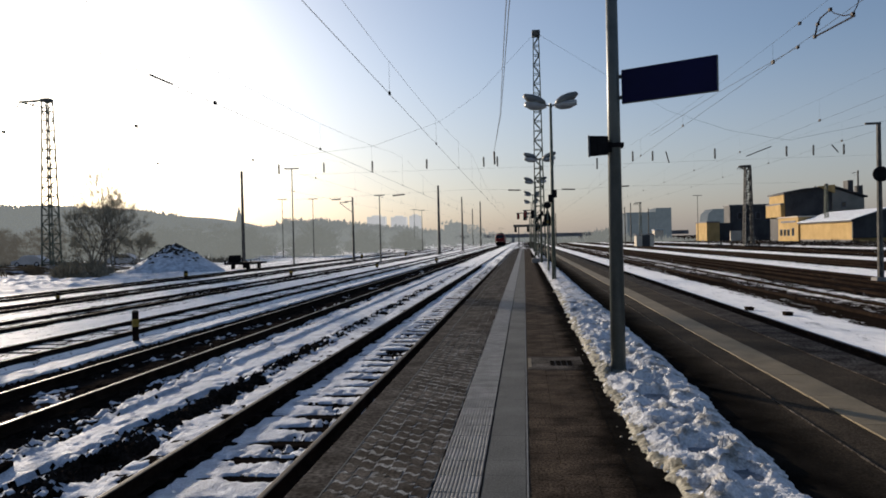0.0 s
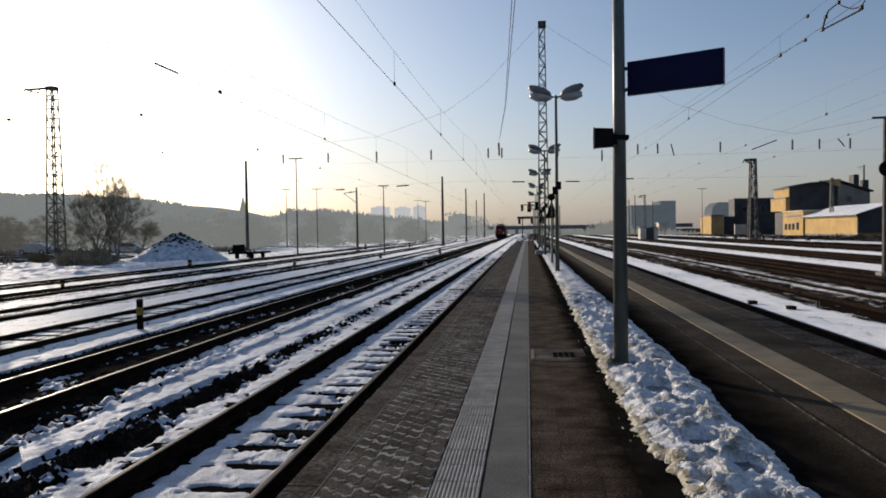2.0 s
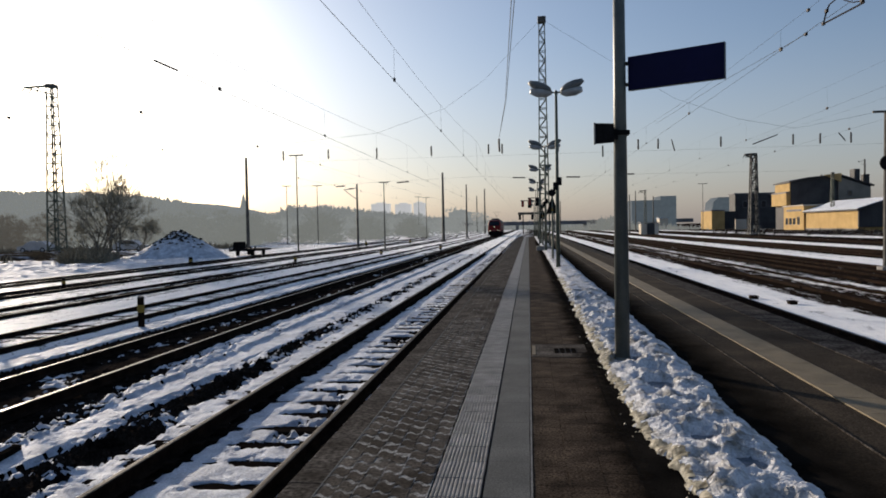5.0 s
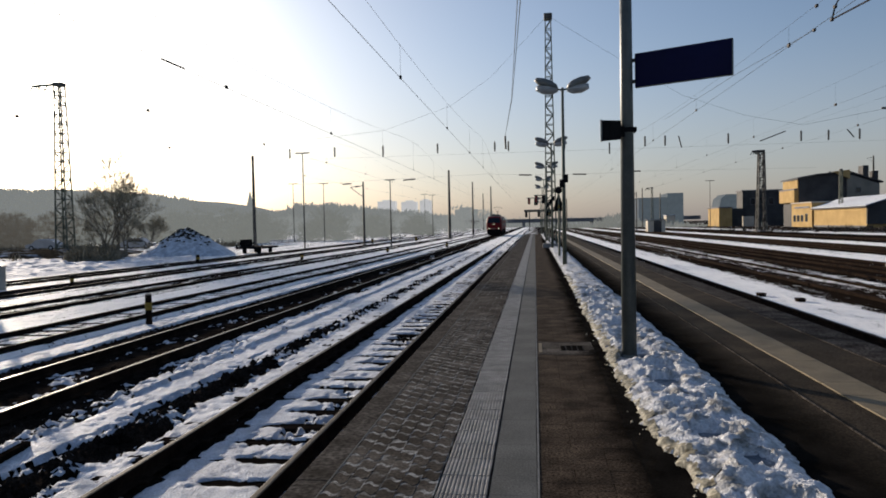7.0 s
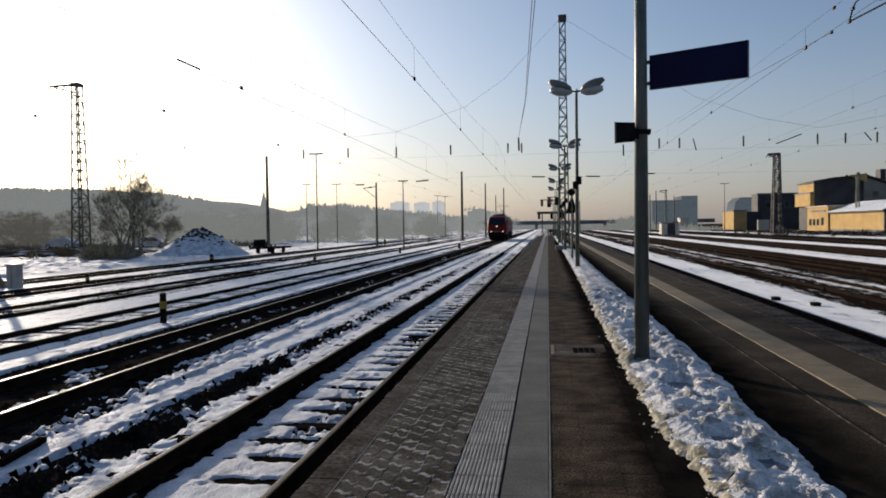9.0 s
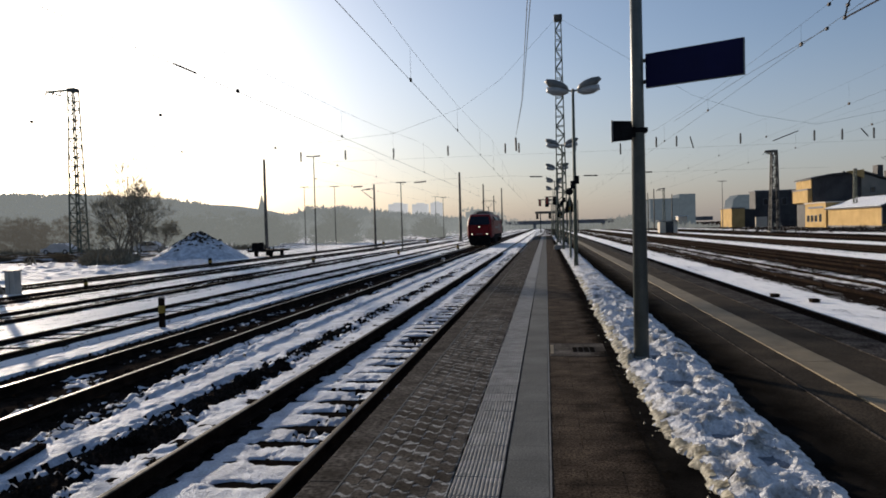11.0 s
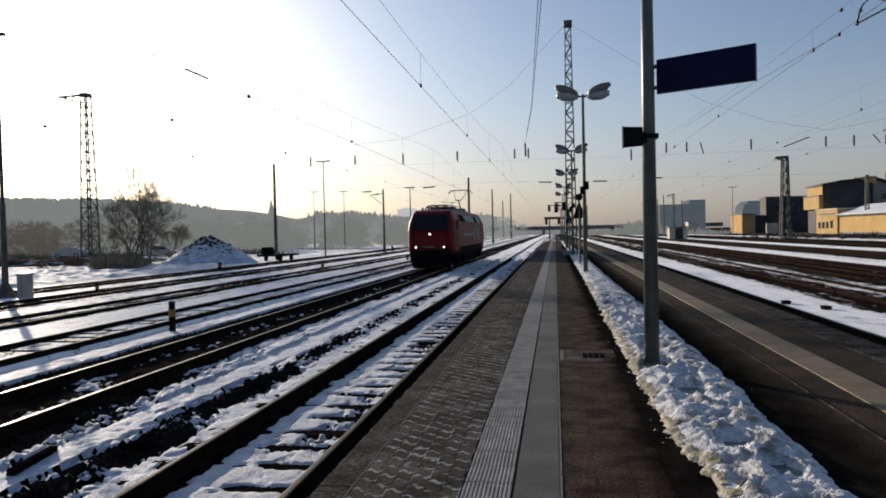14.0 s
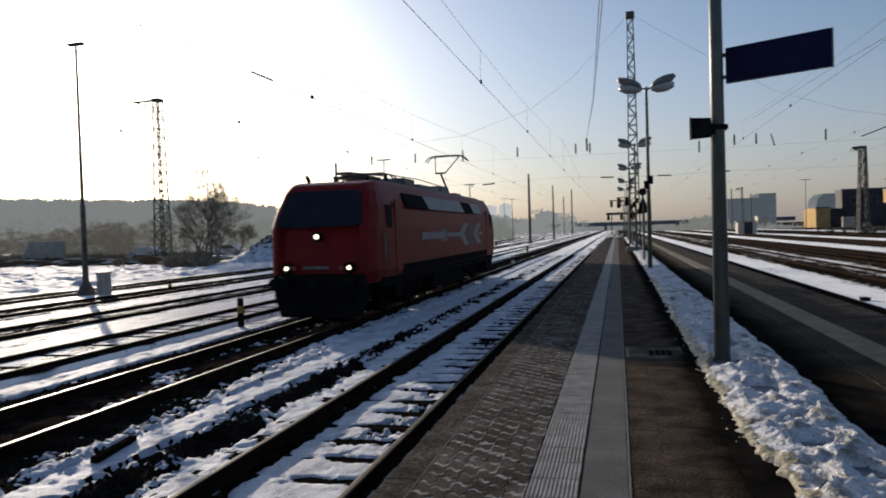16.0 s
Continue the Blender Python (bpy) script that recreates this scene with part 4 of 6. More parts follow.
concrete_mast(108.0, 240, 22.0, "tall dark mast beyond the depot with a top bar", arm=-2.0, r=0.4)
concrete_mast(52.0, 300, 14.0, r=0.3)

sig = thing("signal_mast", "slim dark mast with a round board and a short top arm", "signal", pose(16.7, 35.0, -1.0))
part("pole", cyl(bmesh.new(), (0, 0, 0), (0, 0, 7.6), 0.15, 0.10, 8), DARK_STEEL, sig)
part("top_arm", boxed(-0.6, -0.04, 7.5, 0.1, 0.04, 7.6), DARK_STEEL, sig)
part("round_board", cyl(bmesh.new(), (0, -0.2, 5.15), (0, -0.12, 5.15), 0.36, 0.36, 20), BLACK, sig)
part("footing", boxed(-0.3, -0.3, -0.1, 0.3, 0.3, 0.3, bevel=0.03), CONCRETE, sig)


def yard_lamp(x, y, h, label, head_w=1.2, r=0.1, foot=True):
    t = thing("yard_lamp", label, "street lamp", pose(x, y, -1.0), group="yard lamps")
    part("pole", cyl(bmesh.new(), (0, 0, 0), (0, 0, h), r, r * 0.5, 10), DARK_STEEL, t)
    part("footing", boxed(-0.35, -0.35, -0.1, 0.35, 0.35, 0.18, bevel=0.03), CONCRETE, t)
    for s in (-1, 1):
        part("lamp_head", loft(bmesh.new(), [[(s * u, v, h + z + abs(u) * 0.06) for u, v, z in ((0.02, -0.1, 0), (head_w / 2, -0.14, 0), (head_w / 2, 0.14, 0), (0.02, 0.1, 0))], [(s * u, v, h + z + abs(u) * 0.06) for u, v, z in ((0.02, -0.08, 0.12), (head_w / 2, -0.08, 0.1), (head_w / 2, 0.08, 0.1), (0.02, 0.08, 0.12))]]), DARK_STEEL, t)
    return t


big_lamp = yard_lamp(-23.3, 26.4, 11.3, "tall tapered yard lamp on a broad foot in the snow", head_w=0.75, r=0.10)
part("spread_foot", cyl(bmesh.new(), (0, 0, 0.1), (0, 0, 0.75), 0.48, 0.14, 8), DARK_STEEL, big_lamp)
part("lower_sleeve", cyl(bmesh.new(), (0, 0, 0), (0, 0, 4.2), 0.135, 0.11, 10), DARK_STEEL, big_lamp)
for px, py, ph, pw in ((-24.4, 71.8, 10.4, 1.5), (-15.6, 74.8, 7.5, 1.1), (-34.0, 110, 9.6, 1.6), (-22, 150, 9.0, 1.5), (-42, 118, 10.2, 1.6), (36, 150, 10.5, 1.8), (-30, 190, 11, 2)):
    yard_lamp(px, py, ph, "slim yard lamp with a flat double head", pw, 0.09)

# ---- small things beside the tracks ----
def bollard(x, y, top, r=0.075, label="dark post with a yellow band standing in the snow"):
    t = thing("track_post", label, "post", pose(x, y, -1.0), group="posts between the tracks")
    part("post", cyl(bmesh.new(), (0, 0, 0), (0, 0, top + 1.0), r, r * 0.95, 10), RAIL, t)
    part("band", cyl(bmesh.new(), (0, 0, (top + 1) * 0.55), (0, 0, (top + 1) * 0.78), r * 1.06, r * 1.06, 10), YELLOW, t, "dull yellow band")
    part("cap", cyl(bmesh.new(), (0, 0, top + 1.0), (0, 0, top + 1.04), r * 1.1, r * 0.7, 10), DARK_STEEL, t)


for px, py, pt, pr in ((-10.03, 16.95, -0.16, 0.085), (-20.7, 28.8, -0.42, 0.08), (-24.7, 48.5, -0.34, 0.14), (-17.45, 50.6, -0.42, 0.12), (-13.3, 62, -0.45, 0.12), (-9.5, 75, -0.40, 0.14), (-22.5, 95, -0.2, 0.16), (-18.0, 105, -0.2, 0.16)):
    bollard(px, py, pt, pr)

cab = thing("trackside_cabinet", "pale grey weathered trackside switch cabinet in snow", "cabinet", pose(-22.35, 26.4, -1.0))
part("body", boxed(-0.23, -0.2, 0.08, 0.23, 0.2, 1.12, bevel=0.02), CABINET, cab)
part("lid", boxed(-0.26, -0.24, 1.12, 0.26, 0.24, 1.18, bevel=0.015), CABINET, cab)
part("plinth", boxed(-0.25, -0.22, 0, 0.25, 0.22, 0.08), CONCRETE, cab)
part("door_seam", boxed(-0.006, -0.206, 0.15, 0.006, -0.198, 1.08), BLACK, cab)

for px, py in ((6.9, 22.5), (7.5, 21.0), (9.6, 26), (14.4, 36), (12.3, 27.5)):
    t = thing("point_machine", "small dark iron box beside the sidings", "track box", pose(px, py, -0.98), group="track boxes")
    part("housing", boxed(-0.11, -0.15, 0, 0.11, 0.15, 0.18, bevel=0.04), RAIL, t)
    part("lid", boxed(-0.12, -0.16, 0.18, 0.12, 0.16, 0.21, bevel=0.012), RAIL, t)

# flat works wagon parked on a siding
wag = thing("works_wagon", "small black flat works wagon with low frames on a siding", "wagon", pose(-27.3, 66.0, RAIL_Z - 0.2, 0, 0, 0))
part("deck", boxed(-1.3, -2.2, 0.55, 1.3, 2.2, 0.75, bevel=0.02), LOCO_DARK, wag)
for k in range(7):
    part("stanchion", boxed(-1.3 + k * 0.43, -2.2, 0.75, -1.2 + k * 0.43, -2.1, 1.0 + 0.25 * (k % 3 == 1)), LOCO_DARK, wag)
part("crate", boxed(-1.15, -1.5, 0.75, -0.6, 0.2, 1.45, bevel=0.03), LOCO_DARK, wag)
for sx in (-0.75, 0.75):
    for sy in (-1.4, 1.4):
        part("wheel", cyl(bmesh.new(), (sx - 0.06, sy, 0.38), (sx + 0.06, sy, 0.38), 0.38, 0.38, 16), LOCO_DARK, wag)


def vehicle(name, label, m, mtl, l, h, van=False):
    t = thing(name, label, "car", m)
    prof = ((-l / 2, 0.3), (l / 2, 0.3), (l / 2, 0.75), (l * 0.30, 0.9), (l * 0.16, h), (-l * 0.30, h), (-l * 0.47, 0.95), (-l / 2, 0.8)) if not van else \
        ((-l / 2, 0.35), (l / 2, 0.35), (l / 2, 1.0), (l * 0.40, 1.2), (l * 0.28, h), (-l / 2, h))
    part("body", loft(bmesh.new(), [[(x, y, z) for x, z in prof] for y in (-0.85, 0.85)]), mtl, t)
    part("side_window", loft(bmesh.new(), [[(x, y, z) for x, z in ((-l * 0.28, h * 0.66), (l * 0.22, h * 0.66), (l * 0.13, h * 0.93), (-l * 0.26, h * 0.93))] for y in (-0.87, -0.84)]), GLASS_DARK, t)
    for sx in (-0.31, 0.31):
        for sy in (-0.86, 0.68):
            w = part("wheel", cyl(bmesh.new(), (sx * l, sy, 0.32), (sx * l, sy + 0.18, 0.32), 0.32, 0.32, 14), TYRE, t)
            part("rim", cyl(bmesh.new(), (sx * l, sy - 0.01, 0.32), (sx * l, sy + 0.19, 0.32), 0.19, 0.19, 12), CAR_SILVER, w)
    part("roof_snow", boxed(-l * 0.28, -0.7, h, l * 0.12, 0.7, h + 0.06, bevel=0.02), SNOW, t)
    for sy in (-0.6, 0.6):
        part("headlight", boxed(l / 2 - 0.02, sy - 0.15, 0.6, l / 2 + 0.02, sy + 0.15, 0.74), LAMP_LENS, t)


vehicle("parked_car", "pale snow-dusted car parked behind dark scrub", pose(-64.5, 84.5, -0.75, 0, 0, 188), CAR_SILVER, 4.1, 1.4)
vehicle("parked_van", "grey box van parked on the yard road", pose(-68.5, 71, -0.75, 0, 0, 172), CABINET, 5.4, 2.5, van=True)
vehicle("parked_car", "grey car half hidden behind the snow heap", pose(-52.6, 87.0, -0.85, 0, 0, 10), CAR_SILVER, 4.2, 1.45)


def verge_z(x, y):
    """Low snow-covered verge before the yard road."""
    edge = max(0.0, min(1.0, (-41.0 - x) / 5.0))
    rise = max(0.0, min(1.0, (y - 54.0 - 1.2 * turb(x, y, 0.2, 3)) / 3.5)) * max(0.0, min(1.0, (78.0 - y) / 10.0))
    return -0.90 + 0.62 * edge * rise * (1 + 0.25 * turb(x, y, 0.5, 8)) + 0.05 * turb(x, y, 1.4, 2) * edge * rise


tagged(sheet("snow_verge", steps(-86, -40, 0.5), steps(52, 80, 0.4), verge_z, SNOW_PATCHY), "low uneven snow-covered verge along the yard road", "snow", kind="structure")


def yard_snow_z(x, y):
    """Churned snow beyond the outermost track."""
    edge = max(0.0, min(1.0, (-26.4 - x) / 1.5, (x + 62) / 4, (y - 24) / 3, (58 - y) / 4))
    return -0.92 + edge * (0.10 + max(0.0, 0.10 + 0.20 * turb(x, y, 0.55, 14) + 0.13 * turb(x, y, 1.5, 15)))


tagged(sheet("yard_snow", steps(-62, -26.4, 0.3), steps(24, 58, 0.3), yard_snow_z, SNOW), "churned bluish snow beyond the outermost track", "snow", kind="stuff")


def heap_z(x, y):
    d = math.hypot((x + 32.4) / 4.9, (y - 61.5) / 3.6)
    return -1.06 + 2.75 * max(0.0, 1 - d) ** 0.85 * (1 + 0.12 * turb(x, y, 0.9, 4)) + 0.12 * turb(x, y, 1.6, 8) * max(0.0, 1 - d)


tagged(sheet("snow_heap", steps(-38.5, -26.3, 0.2), steps(57.5, 65.5, 0.2), heap_z, SNOW), "ploughed conical heap of bluish snow with earth on top", "snow heap", kind="stuff")
verts, faces = [], []
for _ in range(160):
    x, y = rng.gauss(-32.4, 1.0), rng.gauss(61.2, 0.7)
    z, r, k = heap_z(x, y), rng.uniform(0.10, 0.28), len(verts)
    for i in range(5):
        verts.append((x + r * math.cos(i * 1.2566), y + r * math.sin(i * 1.2566), z - 0.05))
    verts.append((x, y, z + r * 0.5))
    faces += [(k + i, k + (i + 1) % 5, k + 5) for i in range(5)]
tagged(raw("heap_clods", verts, faces, EARTH), "dark earth clods on the snow heap", "earth", kind="stuff")


# ---- bare trees and scrub ----
def bare_tree(name, label, x, y, z, h, stems, seed, spread=0.5, depth=4):
    t = thing(name, label, "tree", pose(x, y, z))
    r = random.Random(seed)
    wood, twig = bmesh.new(), bmesh.new()

    def grow(p, d, l, rad, k):
        rad = max(rad, 0.008)
        q = p + d * l
        cyl(wood if k > 1 else twig, p, q, rad, rad * 0.62, 5 if k > 2 else 3, caps=False)
        if k == 0:
            return
        for _ in range(r.choice((2, 3, 3)) if k > 1 else 6):
            e = (d + Vector((r.gauss(0, spread), r.gauss(0, spread), r.gauss(0.12, spread * 0.6)))).normalized()
            grow(p + d * l * r.uniform(0.55, 1.0), e, l * r.uniform(0.6, 0.85), rad * 0.6, k - 1)

    for _ in range(stems):
        d = Vector((r.gauss(0, 0.28), r.gauss(0, 0.28), 1)).normalized()
        grow(Vector((r.gauss(0, 0.25 * stems ** 0.5), r.gauss(0, 0.3), -0.1)), d, h * r.uniform(0.26, 0.36), 0.009 * h, depth)
    part("trunk", wood, BARK, t)
    part("crown", twig, TWIGS_RIME, t, "fine bare twigs")
    return t


bare_tree("bare_tree", "many-stemmed bare winter tree above dark scrub", -40.6, 63, -0.9, 9.7, 10, 3, 0.42, 6)
bare_tree("bare_tree", "thin bare winter tree on the embankment", -44.0, 66, -0.9, 5.2, 6, 8, 0.5, 6)
bare_tree("bare_tree", "thin bare winter tree on the embankment", -37.8, 65, -0.9, 5.0, 5, 12, 0.5, 6)


def bushes(name, label, spots, material, seed, twiggy=10, thin=0.5, kind="stuff"):
    """Many small clumps of twigs, each an uneven tuft."""
    r = random.Random(seed)
    vs, fs = [], []
    for x, y, z, s in spots:
        for _ in range(twiggy):
            a, e, l = r.uniform(0, 6.283), r.uniform(0.3, 1.5), s * r.uniform(0.5, 1.1)
            d = Vector((math.cos(a) * math.cos(e), math.sin(a) * math.cos(e), math.sin(e)))
            w = Vector((-math.sin(a), math.cos(a), 0)) * s * thin * r.uniform(0.10, 0.24)
            b, k = Vector((x + r.gauss(0, s * 0.25), y + r.gauss(0, s * 0.25), z)), len(vs)
            vs += [tuple(b - w * 0.5), tuple(b + w * 0.5), tuple(b + d * l * 0.6 + w + Vector((0, 0, s * 0.08))), tuple(b + d * l), tuple(b + d * l * 0.6 - w)]
            fs += [(k, k + 1, k + 2, k + 3, k + 4)]
    return tagged(raw(name, vs, fs, material), label, "scrub", kind=kind)


rs = random.Random(11)


def hides_car(x, y):
    """Open ground before the parked cars and the van."""
    return any(y < far and abs(x / y + b) < w for b, w, far in ((0.763, 0.05, 86), (0.965, 0.06, 73), (0.605, 0.04, 88)))


bushes("dark_scrub", "low dark tangled scrub on the near bank", [(-u * y, y, -0.95, rs.uniform(0.5, 1.4)) for u, y in [(rs.gauss(0.675, 0.04), rs.uniform(49, 63)) for _ in range(800)] if u > 0.60 and not hides_car(-u * y, y)], SCRUB_BROWN, 2, 16, 0.25)
bushes("bank_scrub", "low tangled scrub along the yard road", [(x, y, -0.9, rs.uniform(0.4, 1.3)) for x, y in [(rs.uniform(-110, -40), rs.uniform(70, 96)) for _ in range(800)] if not hides_car(x, y)], SCRUB_BROWN, 3, 16, 0.25)


def ridge_top(x):
    """Height of the wooded ridge along the left horizon, at 500 m."""
    pts = ((-620, 47), (-527, 44.5), (-420, 40), (-346, 36.5), (-288, 31.5), (-262, 27), (-240, 21.5), (-205, 17), (-185, 17), (-176, 22), (-150, 21.5), (-112, 17), (-90, 14), (-50, 9.5), (-20, 6.5), (60, 6), (400, 8))
    for (a, za), (b, zb) in zip(pts, pts[1:]):
        if a <= x <= b:
            return za + (zb - za) * (x - a) / (b - a)
    return 6.0


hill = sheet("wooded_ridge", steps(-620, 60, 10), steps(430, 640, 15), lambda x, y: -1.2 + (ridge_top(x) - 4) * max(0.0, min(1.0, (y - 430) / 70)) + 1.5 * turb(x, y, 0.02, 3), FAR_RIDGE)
tagged(hill, "low wooded ridge behind the yard, pale with painted haze", "hill", kind="structure")
spots = []
for _ in range(3800):
    x, y = rs.uniform(-620, 60), rs.uniform(440, 520)
    spots.append((x, y, -2.5 + (ridge_top(x) - 4) * max(0.0, min(1.0, (y - 430) / 70)), rs.uniform(3.5, 6.5)))
bushes("far_woods", "bare woods covering the far ridge, haze painted in", spots, FAR_RIDGE, 5, 14, 0.6)


def grove(count, y0, y1, u0, u1, off, h0, h1, seed, tufts):
    """Tufts that fill the rounded crowns of many trees, between two bearings."""
    r, out = random.Random(seed), []
    for _ in range(count):
        y = r.uniform(y0, y1)
        x = -r.uniform(u0, u1) * y - off
        h = r.uniform(h0, h1) * (1 + 0.35 * turb(x, y, 0.03, 6))
        w = h * r.uniform(0.35, 0.5)
        for _ in range(tufts):
            a, d, v = r.uniform(0, 6.283), r.random() ** 0.5, r.random()
            rim = math.sqrt(max(0.05, 1 - (2 * abs(v - 0.45)) ** 2 * 0.8))
            out.append((x + w * d * rim * math.cos(a), y + w * d * rim * math.sin(a), -1.3 + h * v * 0.88, h * r.uniform(0.07, 0.14)))
    return out


bushes("yard_woods", "belt of bare trees beyond the sidings, greyed by painted haze", grove(460, 190, 420, 0.0, 0.95, 16, 5.5, 8.5, 61, 40), FAR_BELT, 6, 8, 0.7)
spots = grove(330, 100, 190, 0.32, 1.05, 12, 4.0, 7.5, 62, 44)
bushes("near_woods", "dull bare thicket behind the snow heap, haze painted in", spots, SCRUB_MIST, 7, 8, 0.5)


# a faint glow in the brown stands in for haze
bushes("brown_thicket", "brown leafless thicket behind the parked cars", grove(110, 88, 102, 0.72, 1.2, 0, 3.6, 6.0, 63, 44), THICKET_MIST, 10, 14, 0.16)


def round_bush(x, y, w, h, seed):
    """A dome of fine bare twigs."""
    r = random.Random(seed)
    sp = []
    for _ in range(110):
        a, d = r.uniform(0, 6.283), r.random() ** 0.6
        sp.append((x + w / 2 * d * math.cos(a), y + w / 3 * d * math.sin(a), -1.1 + h * 0.72 * r.random() * math.sqrt(1 - d * d * 0.9), h * r.uniform(0.22, 0.34)))
    bushes("bare_shrub", "rounded bare winter shrub, grey with painted haze", sp, SCRUB_MIST, seed, 20, 0.10, kind="thing")["category"] = "shrub"


for k, (bx0, by0, bw, bh) in enumerate(((-37, 120, 9, 7.0), (-54, 132, 10, 7.5), (-33, 142, 8, 6.0), (-64, 118, 10, 7.0), (-84, 100, 9, 7.0), (-72, 98, 8, 6.5), (-28, 165, 8, 6.0), (-46, 108, 7, 5.0))):
    round_bush(bx0, by0, bw, bh, 40 + k)
spots = [(rs.uniform(8, 62), rs.uniform(290, 330), -1.2, rs.uniform(1.5, 3.6)) for _ in range(260)] + [(rs.gauss(33, 3), rs.gauss(285, 4), -1.2, rs.uniform(4, 7)) for _ in range(50)] + [(rs.uniform(48, 90), rs.uniform(250, 275), -1.2, rs.uniform(1, 2.2)) for _ in range(160)]
bushes("siding_scrub", "scrub at the far end of the sidings, haze painted in", spots, SCRUB_MIST, 8, 9)
spots = [(rs.uniform(34, 120), rs.uniform(120, 165), -1.1, rs.uniform(0.4, 1.2)) for _ in range(420)]
bushes("rubble_scrub", "dark weeds and rubble before the depot", spots, EARTH, 9, 8)

# ---- buildings ----
def windows(parent, xs, z0, w, h, y, depth=0.12):
    for x in xs:
        win = part("window", boxed(x - w / 2 - 0.12, y - depth, z0 - 0.12, x + w / 2 + 0.12, y + 0.05, z0 + h + 0.12), CLADDING_MID, parent)
        part("pane", boxed(x - w / 2, y - depth - 0.05, z0, x + w / 2, y - depth + 0.02, z0 + h), GLASS_DARK, win)


depot = thing("depot_hall", "large gabled depot hall, shaded front painted dark, ochre side walls", "building", pose(0, 0, -1.0))
# the front's shade is put into its dark colour
part("hall_wall", prism(bmesh.new(), ((72.0, 0), (72.0, 13.0), (76.5, 14.0), (81.0, 14.3), (84.6, 14.5), (92.5, 11.8), (92.5, 0)), 202.3, 214.2), CLADDING_SHADE, depot, "dark grey hall front, its shade put into the colour")
part("roof", prism(bmesh.new(), ((71.4, 13.0), (76.5, 14.05), (81.0, 14.35), (84.6, 14.6), (93.2, 11.6), (93.2, 12.0), (84.6, 15.0), (81, 14.75), (76.5, 14.45), (71.4, 13.4)), 201.6, 214.9), CLADDING_SHADE, depot)
part("side_wall", boxed(71.7, 202.6, 6.6, 71.96, 214.0, 12.9), STUCCO, depot, "sunlit ochre side wall")
part("oriel", boxed(70.9, 202.8, 6.8, 71.7, 214.6, 10.2, bevel=0.05), STUCCO, depot, "ochre oriel block")
part("oriel_band", boxed(70.8, 202.7, 10.2, 71.7, 214.7, 10.6), CLADDING_MID, depot)
part("east_wall", prism(bmesh.new(), ((84.2, 4.5), (92.4, 4.5), (92.4, 11.3), (84.7, 14.1), (84.2, 14.1)), 201.9, 202.28), GREIGE, depot, "lighter beige-grey front bay")
part("gable_panel", prism(bmesh.new(), ((80.2, 14.9), (84.7, 15.3), (84.7, 12.9)), 201.4, 201.9), STUCCO, depot, "ochre gable panel")
part("roof_vent", boxed(93.5, 214, 8.4, 95.0, 217, 17.2, bevel=0.05), CLADDING_SHADE, depot)
part("roof_vent", boxed(96.5, 214, 8.0, 97.6, 217, 15.6, bevel=0.05), CLADDING_SHADE, depot)
windows(depot, (87.0,), 9.2, 1.0, 1.2, 201.9)

annex = thing("ochre_depot", "long low ochre plaster depot with a snow-covered roof", "building", pose(0, 0, -1.0))
part("wall", boxed(70.0, 158.5, 0, 84.0, 187.0, 4.5), STUCCO, annex, "long sunlit ochre wall")
part("gate_house", boxed(69.6, 187.0, 0, 80.0, 201.0, 6.3), STUCCO, annex, "ochre corner block")
part("parapet", boxed(69.3, 186.7, 6.3, 80.3, 201.3, 6.6, bevel=0.05), STUCCO_PALE, annex)
# dark plate over the ochre end: shade painted as wall colour
part("end_wall", loft(bmesh.new(), [[(69.9, y, 0.9), (84.1, y, 0.9), (84.1, y, 4.6), (77, y, 6.9), (69.9, y, 4.5)] for y in (158.0, 158.46)]), CLADDING_SHADE, annex, "end wall with its shade painted dark")
part("roof", loft(bmesh.new(), [[(69.4, y, 4.5), (77, y, 6.9), (84.6, y, 4.5), (84.6, y, 4.8), (77, y, 7.2), (69.4, y, 4.8)] for y in (157.6, 187.4)]), CLADDING_SHADE, annex)
part("roof_snow", loft(bmesh.new(), [[(69.5, y, 4.84), (77, y, 7.22), (77, y, 7.40), (69.5, y, 5.0)] for y in (157.7, 187.3)]), SNOW, annex, "unbroken snow on the roof")
for k, y in enumerate((198.6, 196.0, 193.4, 190.4)):
    w = part("window", boxed(69.5, y - 0.75, 1.5, 69.64, y + 0.75, 3.3 if k < 3 else 3.6), CLADDING_MID, annex)
    part("pane", boxed(69.44, y - 0.6, 1.65, 69.56, y + 0.6, 3.15 if k < 3 else 3.45), GLASS_DARK, w)
part("fascia", boxed(69.45, 188.5, 5.0, 69.62, 198.5, 5.5), CLADDING_MID, annex)
part("plinth", boxed(69.9, 158.6, 0, 70.0, 187.0, 0.6), CLADDING_MID, annex)
shed = thing("ochre_shed", "ochre shed with a dark snowy roof and bright gates", "building", pose(0, 0, -1.0))
part("wall", boxed(86.2, 172, 0, 112, 190, 4.6), STUCCO, shed)
part("dark_front", boxed(86.0, 171.4, 2.4, 113, 172.0, 6.2), CLADDING_SHADE, shed, "dark upper front")
part("roof", prism(bmesh.new(), ((85.8, 6.2), (113, 6.2), (113, 6.6), (94, 8.2), (85.8, 6.6)), 171.0, 191), CLADDING_MID, shed)
for k in range(4):
    part("gate", boxed(87.0 + k * 4.4, 171.8, 0, 90.4 + k * 4.4, 172.02, 2.2), STUCCO_PALE, shed, "pale gate")

block = thing("dark_workshop", "tall dark flat-roofed workshop block with a pale end", "building", pose(0, 0, -1.0))
part("wall", boxed(70.7, 250, 0, 84, 257, 12.0), CLADDING_SHADE, block)
part("parapet", boxed(70.4, 249.7, 12.0, 84.3, 257.3, 12.4), CLADDING_MID, block)
